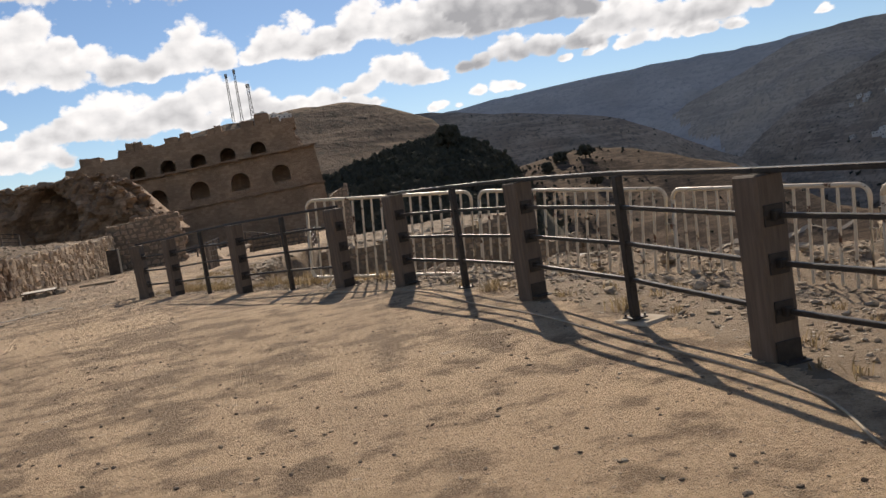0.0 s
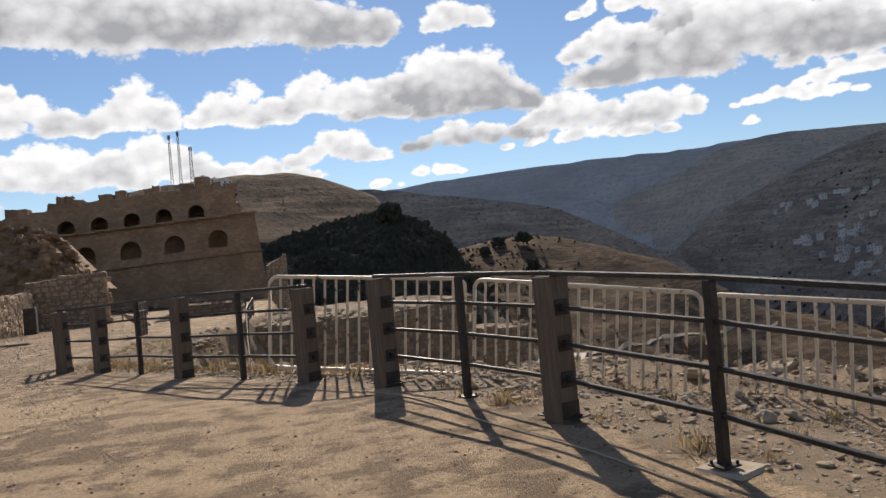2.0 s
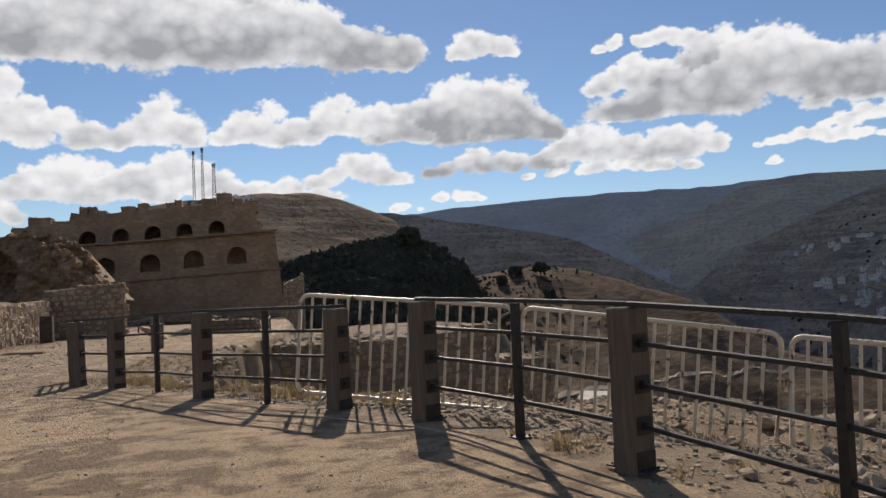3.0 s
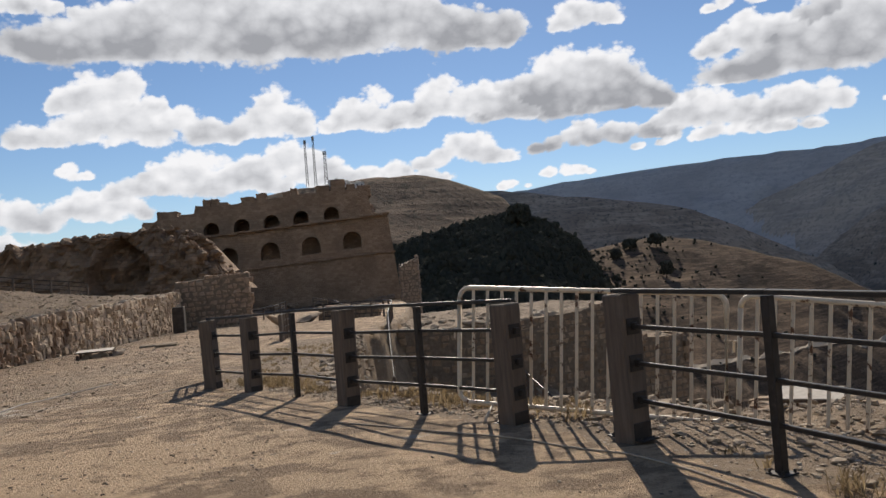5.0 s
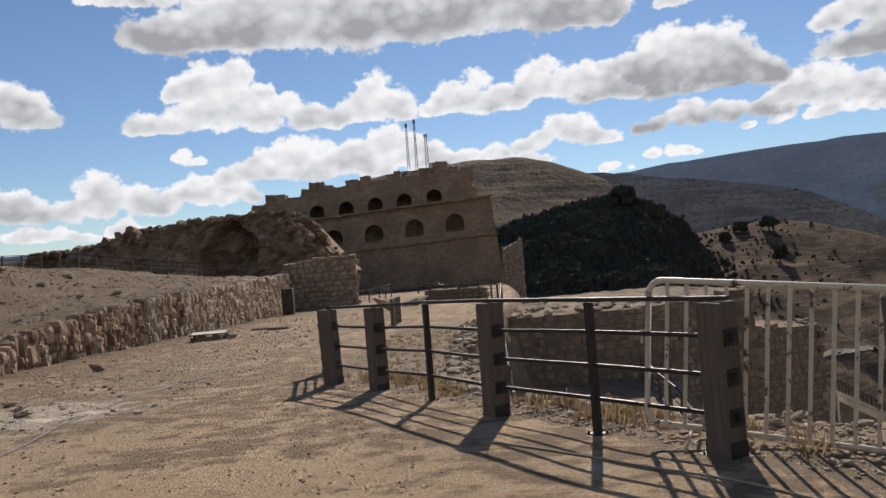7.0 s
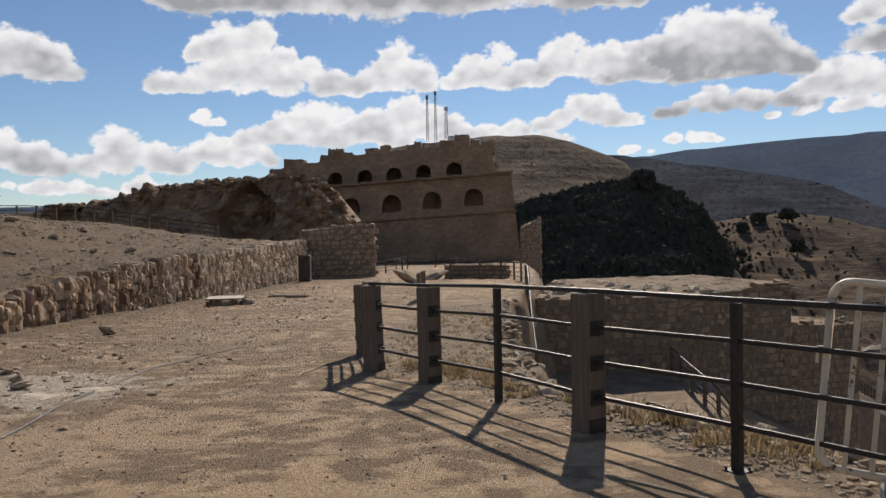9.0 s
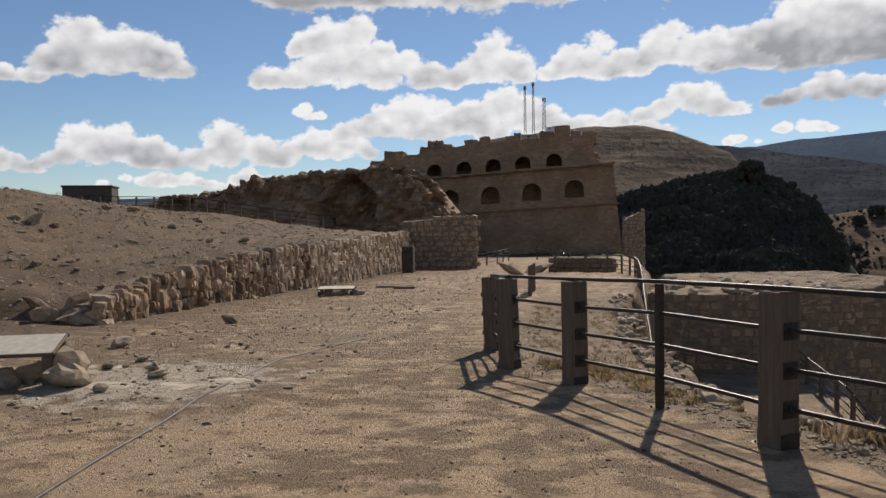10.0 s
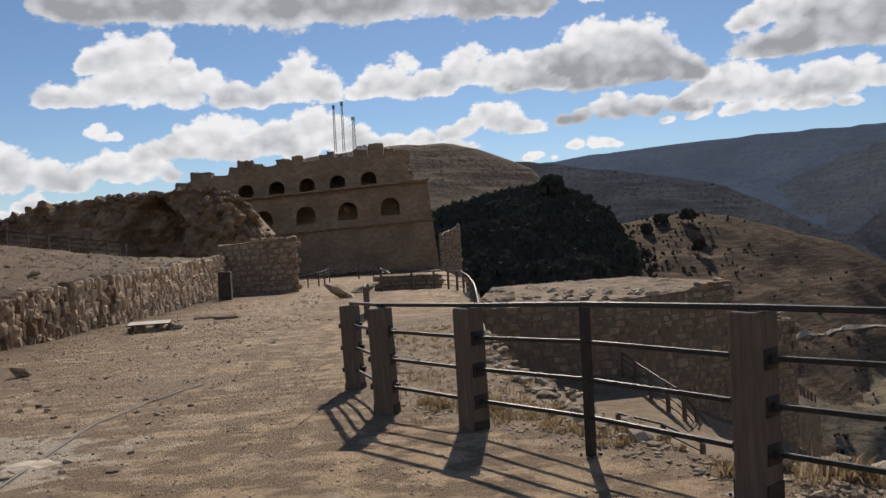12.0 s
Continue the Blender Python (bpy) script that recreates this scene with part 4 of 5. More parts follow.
def retaining_wall():
    ys = [21.0, 22.4, 24, 27, 30, 33.5, 37, 41, 45, 49, 53, 57, 61, 66]
    # the core: a solid strip with sloping top
    bm = bmesh.new()
    rows = []
    for y in ys:
        x, b, t = float(wall_line(y)), float(plateau(0, y)) - .3, float(wall_top(y)) - .07
        rows.append([bm.verts.new(p) for p in ((x - .03, y, b), (x - .03, y, t), (x - .6, y, t), (x - .6, y, b))])
    for r0, r1 in zip(rows, rows[1:]):
        for k in range(4):
            bm.faces.new((r0[k], r0[(k + 1) % 4], r1[(k + 1) % 4], r1[k]))
    bm.faces.new(rows[0])
    bm.faces.new(rows[-1][::-1])
    wall = single("wall_west", bm, MORTAR, (0, 0, 0), "low retaining wall of rough upright limestone blocks", "retaining wall", kind="structure")
    variants = [hewn_stone("wall_stone", 900 + k * 7, WALL_STONE) for k in range(14)]
    far = ([], [])
    count = [0]

    def place(me, m, pos):
        if pos.y < 40 and count[0] < 300:
            count[0] += 1
            ob = new("stone", me)
            ob.matrix_world = m
            ob.parent = wall
        else:
            append_mesh(far, me, m)
    for k, (ya, yb) in enumerate(zip(ys, ys[1:])):
        xa, xb = float(wall_line(ya)), float(wall_line(yb))
        za, zb = float(plateau(0, ya)), float(plateau(0, yb))
        ta, tb = float(wall_top(ya)), float(wall_top(yb))
        # the face looks east, so it is laid from far to near
        upright_face((xb, yb), (xa, ya), lambda f: zb + (za - zb) * f - .12, lambda f: tb + (ta - tb) * f + .04, .25 if ya < 40 else .42, 40 + k, variants, place)
    joined("far_stones", far, WALL_STONE, wall, kind="stuff")
    # the toe of the near end
    for k, (x, y, s) in enumerate(((-11.9, 20.9, .8), (-11.6, 20.6, .6), (-12.5, 20.8, .7), (-12.2, 21.3, .9), (-12.9, 21.2, .6))):
        bm = add_rock(bmesh.new(), (0, 0, s * .12), (s, s * .7, s * .6), k + 50)
        single("wall_rock", bm, WALL_STONE, (x, y, land_at(x, y)), "rough tan limestone block at the wall's end", "rock", "wall end rocks", smooth=False)


retaining_wall()


def prism(points, z0, z1):
    """An upright block over a plan; z0 and z1 give the heights at each corner."""
    bm = bmesh.new()
    lo = [bm.verts.new((x, y, z)) for (x, y), z in zip(points, z0)]
    hi = [bm.verts.new((x, y, z)) for (x, y), z in zip(points, z1)]
    n = len(points)
    for k in range(n):
        bm.faces.new((lo[k], lo[(k + 1) % n], hi[(k + 1) % n], hi[k]))
    bm.faces.new(hi)
    bm.faces.new(lo[::-1])
    return bm


def strew_shapes(material):
    return [mesh_of("loose_stone_shape", add_rock(bmesh.new(), (0, 0, 0), (1, 1, 1), k + 400, 2, .9), material) for k in range(6)]


def strew(shapes, parent, at, size, rnd):
    """One loose stone as a part of its thing; at is in the parent's own space."""
    ob = new("loose_stone", rnd.choice(shapes))
    ob.parent = parent
    ob.matrix_local = pose(*at, rnd.uniform(-15, 15), rnd.uniform(-15, 15), rnd.uniform(0, 360)) @ Matrix.Diagonal((*size, 1))
    return ob


def masonry_block(name, points, z0, z1, faces, stone, core, label, category, course, width, seed, ragged=0.3, kind="", rubble_top=0):
    """A wall block with a mortar core and stones laid over its seen faces."""
    ob = single(name, prism(points, z0, [z - .06 for z in z1]), core, (0, 0, 0), label, category, kind=kind)
    variants = [stone_mesh("block_stone", seed + k, stone) for k in range(6)]
    store, laid = ([], []), [0]

    def place(me, m, pos):
        if laid[0] < 300:
            laid[0] += 1
            piece = new("stone", me)
            piece.matrix_world = m
            piece.parent = ob
        else:
            append_mesh(store, me, m)
    for k in faces:
        n = (k + 1) % len(points)
        # every seen face is laid so that its outer side is on the right of the way along it
        coursed_face(points[k], points[n], lambda f: z0[k] + (z0[n] - z0[k]) * f, lambda f: z1[k] + (z1[n] - z1[k]) * f, course, width, .4, seed + 7 * k, variants,
                     place, .05, ragged)
    if store[0]:
        joined("stone_rest", store, stone, ob, kind="stuff")
    if rubble_top:
        rnd = random.Random(seed)
        cap = bmesh.new()
        cap.faces.new([cap.verts.new((x, y, z - .055)) for (x, y), z in zip(points, z1)])
        bmesh.ops.triangulate(cap, faces=cap.faces[:])
        for turn in range(5 if len(points) > 4 else 4):
            bmesh.ops.subdivide_edges(cap, edges=cap.edges[:], cuts=1, use_grid_fill=True)
        for v in cap.verts:
            q = Vector((v.co.x * .8, v.co.y * .8, seed))
            v.co.z += max(0, .16 * noise.noise(q) + .12 * noise.noise(q * 3.1)) * (0 if v.is_boundary else 1) + (.02 * noise.noise(q * 5))
        part("top", cap, RUBBLE_SOIL, ob, "uneven rubble top")
        shapes = strew_shapes(LOOSE_STONE)
        cx, cy = sum(p[0] for p in points) / len(points), sum(p[1] for p in points) / len(points)
        for q in range(rubble_top):
            i = rnd.randrange(len(points))
            f, g = rnd.random(), rnd.random() ** .5
            p, r = points[i], points[(i + 1) % len(points)]
            x = (p[0] + (r[0] - p[0]) * f) * g + cx * (1 - g)
            y = (p[1] + (r[1] - p[1]) * f) * g + cy * (1 - g)
            s = rnd.uniform(.12, .5)
            strew(shapes, ob, (x, y, sum(z1) / len(z1) - .06), (s * 1.5, s, s * .6), rnd)
    return ob


# the block of wall that closes the path's left side far off
masonry_block("stone_wall", [(-13.4, 66.2), (-7.9, 67.4), (-8.1, 69.4), (-13.8, 68.4)], [-2.6] * 4, [1.75, 2.1, 2.1, 1.8], (0, 1), BLOCK_STONE, MORTAR,
              "tall rough stone wall end, flat on top", "stone wall", .42, .5, 300, .15)
# the massive platform across the pit
masonry_block("stone_platform", [(1.7, 39.4), (7.2, 40.0), (13.7, 42.2), (14.2, 44.6), (12.0, 51.0), (3.9, 50.5), (2.1, 43.5)], [-7.5] * 7, [-1.42, -1.44, -1.24, -1.2, -1.2, -1.3, -1.4], (0, 1, 2, 6), PIT_STONE, MORTAR,
              "massive ruined stone platform with a rubble-strewn top", "ruined platform", .34, .5, 340, .25, rubble_top=110)
# the lone pier at the far side of the pit
masonry_block("stone_pier", [(13.9, 43.0), (18.3, 45.2), (17.6, 47.6), (13.9, 46.2)], [-13] * 4, [-3.1, -3.5, -3.4, -3.0], (0, 1, 3), PIT_STONE, MORTAR,
              "broken masonry pier with a pale rubble top", "masonry pier", .34, .45, 380, .5, rubble_top=14)
# a broken wall top just below the barriers
masonry_block("broken_wall", [(3.9, 11.7), (5.3, 10.7), (6.2, 12.0), (4.8, 13.0)], [-7] * 4, [-.55, -.6, -.7, -.6], (0, 1, 3), PIT_STONE, MORTAR,
              "broken brown masonry wall rising out of the pit", "ruined wall", .34, .45, 400, .3, rubble_top=8)
# pale ruins east of the barriers
masonry_block("ruined_wall", [(8.4, 8.3), (10.4, 6.3), (12.2, 8.0), (9.8, 10.2)], [-10] * 4, [-.05, .08, .05, 0], (0, 1, 3), LOOSE_STONES, MORTAR,
              "broken pale yellow stone wall beyond the barriers", "ruined wall", .34, .5, 440, .3, rubble_top=12)
# the wall stub before the castle's foot
masonry_block("wall_stub", [(8.3, 121.6), (11.1, 122.2), (11.5, 124.4), (8.4, 124.8)], [-7] * 4, [1.5, 2.9, 3.0, 1.8], (0, 1, 3), BLOCK_STONE, MORTAR,
              "tall broken stub of a stone wall", "wall stub", .5, .6, 420, .5)
# low wall along the far side of the terrace
masonry_block("low_wall", [(-2.4, 58.4), (1.6, 57.0), (1.9, 57.8), (-2.2, 59.2)], [-2.3] * 4, [-.72, -.78, -.78, -.72], (0,), PIT_STONE, MORTAR,
              "low dark stone wall along the terrace", "stone wall", .3, .35, 460, .3)


# ---- castle ----
def arch_cut(bm, x, z, w, h, y0, y1):
    """Side and back faces of an arched recess; returns the outline from the left foot over the crown to the right foot."""
    pts = [(x - w / 2, z)] + [(x - w / 2 * math.cos(q), z + h - w / 2 + w / 2 * math.sin(q)) for q in (math.pi * k / 10 for k in range(11))] + [(x + w / 2, z)]
    f = [bm.verts.new((px, y0, pz)) for px, pz in pts]
    b = [bm.verts.new((px, y1, pz)) for px, pz in pts]
    for k in range(len(pts) - 1):
        bm.faces.new((f[k], f[k + 1], b[k + 1], b[k]))
    bm.faces.new((f[0], b[0], b[-1], f[-1]))
    bm.faces.new(b)
    return pts


def arcade_wall(x0, x1, zb, top, arches, y, depth, shear, right_batter=0.0):
    """A wall face with arched recesses that go into it. top(x) gives its upper edge; shear tilts the courses along x."""
    bm = bmesh.new()
    xs = sorted({x0, x1, *[a[0] - a[2] / 2 for a in arches], *[a[0] + a[2] / 2 for a in arches], *np.linspace(x0, x1, 22).tolist()})
    xs = [x for x in xs if not any(a[0] - a[2] / 2 < x < a[0] + a[2] / 2 for a in arches)]

    def quad(p):
        bm.faces.new([bm.verts.new((q[0], y, q[1])) for q in p])
    for xa, xb in zip(xs, xs[1:]):
        hit = [a for a in arches if abs(a[0] - a[2] / 2 - xa) < 1e-6 and abs(a[0] + a[2] / 2 - xb) < 1e-6]
        if not hit:
            quad([(xa, zb), (xb, zb), (xb, top(xb)), (xa, top(xa))])
            continue
        x, z, w, h = hit[0]
        quad([(xa, zb), (xb, zb), (xb, z), (xa, z)])
        pts = arch_cut(bm, x, z, w, h, y, y + depth)
        for p, q in zip(pts[1:], pts[2:]):
            if q[0] - p[0] > 1e-6:
                quad([p, q, (q[0], top(q[0])), (p[0], top(p[0]))])
    # top and the right-hand end
    for xa, xb in zip(xs, xs[1:]):
        bm.faces.new([bm.verts.new(p) for p in ((xa, y, top(xa)), (xb, y, top(xb)), (xb, y + 7, top(xb)), (xa, y + 7, top(xa)))])
    bm.faces.new([bm.verts.new(p) for p in ((x1, y, zb), (x1, y + 14, zb), (x1, y + 14, top(x1)), (x1, y, top(x1)))])
    bmesh.ops.remove_doubles(bm, verts=bm.verts, dist=1e-4)
    for v in bm.verts:
        v.co.z += shear * (v.co.x - x1)
        v.co.x += right_batter * (top(x1) - v.co.z) * smooth_one((v.co.x - (x1 - 6)) / 6)
        v.co.y -= 0.05 * max(0, top(x1) - v.co.z)
    return bm


def smooth_one(t):
    t = min(1, max(0, t))
    return t * t * (3 - 2 * t)


def castle():
    ob = thing("castle", (0, 140, -4), "ruined stone castle with two rows of arched openings and broken battlements", "castle")
    o = -140
    low = arcade_wall(-36, 8.3, 0, lambda x: 14.9, [(x, 9.75, w, 2.9) for x, w in ((-25.6, 3.1), (-18.9, 3.1), (-12.0, 3.2), (-5.1, 3.2), (1.9, 3.1))], 0, 3.6, .06, .09)
    part("lower_wall", low, CASTLE_STONE, ob)
    for k in range(40):
        x = -36 + 44.6 * k / 40
        part("cornice_stone", add_box(bmesh.new(), (x + .55, -.62, 14.95 + .06 * (x - 8.3) + .05 * math.sin(k * 2.3)), (1.1, .9, .35 + .08 * math.sin(k * 1.7)), .05), CASTLE_STONE, ob)
    for k in range(40):
        x = -36 + 45.2 * k / 40
        part("ledge_stone", add_box(bmesh.new(), (x + .55, -.62, 8.35 + .05 * (x - 8.3) + .06 * math.sin(k * 1.9)), (1.12, .5, .3), .05), CASTLE_STONE, ob)
    up = arcade_wall(-40, 5.4, 13, lambda x: float(np.interp(x, [-40, -36, -33, -31, -26, -22.7, -14, -6, 3, 5.4], [12.6, 14.6, 16.0, 17.1, 17.4, 18.5, 19.2, 19.9, 20.2, 19.5])) - .065 * (x - 5.4), [(x, 14.55, 2.7, 3.1) for x in (-22.3, -17.1, -11.9, -6.7, -1.3)], 6, 5.0, .065, .12)
    part("upper_wall", up, CASTLE_STONE, ob)
    # broken battlements step down to the west
    rnd = random.Random(8)
    x = -46.0
    while x < 5.2:
        w = rnd.uniform(1.0, 3.0)
        base = float(np.interp(x, [-46, -38.5, -36, -33, -31.5, -26, -24, -14, -9, -4, 2, 5.2], [10.2, 13.4, 14.2, 15.6, 17.0, 17.3, 18.5, 19.0, 19.4, 20.1, 20.4, 19.0]))
        h = rnd.choice((-.5, .1, .5, .8, 1.1)) + rnd.uniform(-.2, .2)
        bm = add_box(bmesh.new(), (x + w / 2, 8.2, base - .2 + h / 2), (w * rnd.uniform(.75, 1.1), rnd.uniform(2.6, 4), h + 1.6), .12)
        bmesh.ops.subdivide_edges(bm, edges=bm.edges[:], cuts=1)
        for v in bm.verts:
            v.co += Vector((rnd.uniform(-.14, .14), rnd.uniform(-.1, .1), rnd.uniform(-.16, .16)))
        part("merlon", bm, CASTLE_STONE, ob)
        x += w
    # broken east end of the upper storey
    ends = strew_shapes(CASTLE_STONE)
    for k in range(14):
        strew(ends, ob, (3.2 + k * .32 + rnd.uniform(-.4, .4), 8 + rnd.uniform(-1, 2), 19.5 - k * .5), (2.4, 2.4, 2.5), rnd)
    bm = prism([(-52, 12.5), (4.2, 12.5), (4.2, 28), (-52, 28)], [0] * 4, [6.0, 17.4, 17.4, 6.0])
    part("core", bm, CASTLE_STONE, ob)
    shapes = strew_shapes(RUIN_STONE)
    for k in range(60):
        q = rnd.uniform(.8, 2.4)
        strew(shapes, ob, (rnd.uniform(-36, 9), rnd.uniform(-4.5, -1), rnd.uniform(-.2, .6)), (q, q, q * .6), rnd)


castle()


def vault_ruin():
    ob = thing("ruin", (-30, 106, -3), "collapsed rubble-covered vault with a dark arched mouth", "ruin")
    bm = bmesh.new()
    nx, nz = 110, 30
    tops = lambda x: float(np.interp(x, [-26, -21, -16, -12, -4, 2.5, 7.6, 12, 14.8, 17.5], [7.6, 8.6, 9.1, 10.4, 11.3, 11.5, 12.0, 10.9, 7.0, 3.5]))
    mouth = lambda x, z: ((x - 2.2 + .4 * math.sin(z * 1.3)) / 3.5) ** 2 + ((z - 5.6 + .3 * math.sin(x * 1.7)) / 4.9) ** 2
    grid = {}
    for i in range(nx + 1):
        x = -26 + 43.5 * i / nx
        for k in range(nz + 1):
            z = tops(x) * k / nz
            y = -1.2 + 3.2 * (k / nz) ** 2 + 2.2 * noise.noise(Vector((x * .3, z * .45, 3))) + .9 * noise.noise(Vector((x * 1.0, z * 1.1, 9)))
            zz = z + (1.1 * noise.noise(Vector((x * .7, 0, 5))) if k > nz * .7 else 0)
            y += 3.6 * smooth_one((1.12 - mouth(x, z)) / .3) + .5 * noise.noise(Vector((x * 2.3, z * 2.6, 4)))
            grid[i, k] = bm.verts.new((x, y, zz))
        grid[i, nz + 1] = bm.verts.new((x, 14, tops(x) * .9))
    for i in range(nx):
        for k in range(nz + 1):
            bm.faces.new((grid[i, k], grid[i + 1, k], grid[i + 1, k + 1], grid[i, k + 1]))
    part("body", bm, RUIN_STONE, ob)
    rnd = random.Random(3)
    shapes = strew_shapes(RUIN_STONE)
    for k in range(110):
        x = rnd.uniform(-25, 17)
        s = rnd.uniform(.5, 1.4)
        strew(shapes, ob, (x, rnd.uniform(.5, 4), tops(x) - rnd.uniform(0, .6)), (s * 1.3, s, s * .8), rnd)
    for k in range(80):
        f = rnd.random()
        s = rnd.uniform(.4, 1.5)
        strew(shapes, ob, (10 + 7.5 * f + rnd.uniform(-1.5, 1.5), rnd.uniform(-3, 1), 10.5 * (1 - f) + rnd.uniform(-.5, .5)), (s * 1.2, s, s), rnd)


vault_ruin()


# ---- distant rails on the terraces ----
def hand_rail(points, height, posts, label, rails=3, radius=.03):
    """A curved steel railing along a chain of places, with a post at each of its posts."""
    org = Vector(points[0])
    ob = thing("handrail", org, label, "railing", "terrace railings")
    pts = [Vector(p) - org for p in points]
    part("top_rail", add_tube(bmesh.new(), [p + Vector((0, 0, height)) for p in pts], radius, 6), STEEL, ob)
    for k in range(1, rails + 1):
        part("rail", add_tube(bmesh.new(), [p + Vector((0, 0, height * k / (rails + 1))) for p in pts], radius * .7, 5), STEEL, ob)
    for p in pts[::posts]:
        part("post", add_box(bmesh.new(), p + Vector((0, 0, height / 2 - .1)), (.12, .12, height + .2), .01), POST_WOOD, ob)
    return ob


def along(ctrl, n):
    """A smooth chain of n places through the given ones."""
    t = np.linspace(0, len(ctrl) - 1, n)
    c = np.array(ctrl, float)
    return [tuple(float(np.interp(q, range(len(ctrl)), c[:, k])) for k in range(3)) for q in t]


hand_rail(along([(-2.0, 56.2, -1.62), (.8, 56.0, -1.62), (1.9, 54.1, -1.58), (2.15, 49.5, -1.45), (1.85, 45.0, -1.4), (1.5, 41.0, -1.4), (1.25, 38.2, -1.5), (1.1, 35.6, -2.6), (1.0, 33.0, -3.7)], 25), 1.1, 2,
          "curved black steel railing along the terrace and its steps")
hand_rail(along([(-3.0, 31.6, -.8), (-3.05, 33.2, -.85), (-2.95, 35.4, -.9)], 6), 1.0, 1, "short black railing at the terrace entrance")
hand_rail(along([(-8.6, 74, -2.3), (-7.0, 78, -2.2), (-6.3, 84, -2.1)], 9), 1.1, 2, "black steel railing beside the far path")
hand_rail(along([(-3.5, 82, -1.9), (-1.5, 79, -2.2), (-.6, 76.5, -2.6)], 7), 1.1, 2, "black steel railing on the far bank")
hand_rail(along([(7.4, 39.3, -4.6), (7.1, 36.6, -4.6), (6.85, 34.0, -4.6), (6.65, 31.6, -4.6), (7.25, 31.9, -5.3), (7.9, 32.3, -6.0)], 13), 1.0, 2, "black steel railing beside the sunken walkway")
hand_rail(along([(4.0, 29.6, -4.62), (4.8, 28.2, -4.66), (5.2, 26.6, -4.8)], 5), .9, 2, "black steel railing at the walkway's edge")
hand_rail(along([(38.6, 85.2, -15.25), (42.8, 89.6, -17.4), (47.5, 93.2, -19.9)], 13), 1.05, 1, "black steel railing above the lower ruins")
hand_rail([(x, y, land_at(x, y)) for x, y, z in along([(-34.6, 57.6, 0), (-31, 59.7, 0), (-27.2, 61.5, 0), (-23.3, 63.1, 0), (-19.3, 64.4, 0)], 15)], .95, 1, "dark railing along the crest of the mound", 2)


# stone steps down from the terrace into the pit
def steps():
    ob = thing("stone_steps", (.35, 38.4, -1.2), "worn stone steps going down into the pit", "steps")
    for k in range(14):
        bm = add_box(bmesh.new(), (.05 * math.sin(k * 2), -.36 * k, -.19 * k - .3), (1.7, .44, .62), .03)
        part("step", bm, LOOSE_STONE, ob)


steps()


def walkway():
    bm = prism([(-.3, 40.2), (7.7, 40.5), (6.9, 33.5), (6.75, 31.3), (6.3, 24.0), (-.5, 24.0)], [-6.5] * 6, [-4.6] * 6)
    single("walkway", bm, RUBBLE_SOIL, (0, 0, 0), "dusty sunken walkway on the floor of the pit", "walkway", kind="structure")
    bm = prism([(36.0, 80.0), (44.9, 88.0), (47.7, 93.4), (38.4, 85.4)], [-34] * 4, [-15.3, -19.9, -19.9, -15.3])
    single("ramp", bm, RUBBLE_SOIL, (0, 0, 0), "pale earth ramp among the lower ruins", "ramp", kind="structure")


walkway()


# ---- single stones, bin and boards ----
def dark_pillar():
    bm = add_box(bmesh.new(), (0, 0, .85), (.75, .7, 1.8), .05)
    single("stone_pillar", bm, DARK_STONE, (-11.55, 57.5, land_at(-11.55, 57.5)), "dark upright stone pillar beside the wall", "pillar")
    bm = add_rock(bmesh.new(), (0, 0, .25), (2.4, 1.4, .9), 12, 2)
    single("brown_boulder", bm, PIT_STONE, (-4.2, 50, land_at(-4.2, 50)), "dark brown boulder beside the far path", "boulder")
    bm = add_rock(bmesh.new(), (0, 0, .2), (2.2, 1.4, .7), 14, 2)
    single("brown_boulder", bm, LOOSE_STONE, (-3.1, 56.5, land_at(-3.1, 56.5)), "pale flat boulder beside the far path", "boulder")
    bm = add_box(bmesh.new(), (0, 0, .3), (.95, .7, .75), .1)
    single("squared_stone", bm, LOOSE_STONE, (4.9, 60.2, land_at(4.9, 60.2)), "squared pale stone on the edge of the terrace", "stone block")
    for x, y, t, l in ((-8.6, 37.6, 20, 1.5), (-8.0, 36.6, -10, .9), (-8.9, 38.4, 5, 1.2)):
        bm = box((l, .32, .12), .02)
        single("stone_slab", bm, LOOSE_STONE, (x, y, land_at(x, y) - .02), "flat pale stone slab lying on the gravel", "stone slab", "stone slabs", turn=t)


dark_pillar()


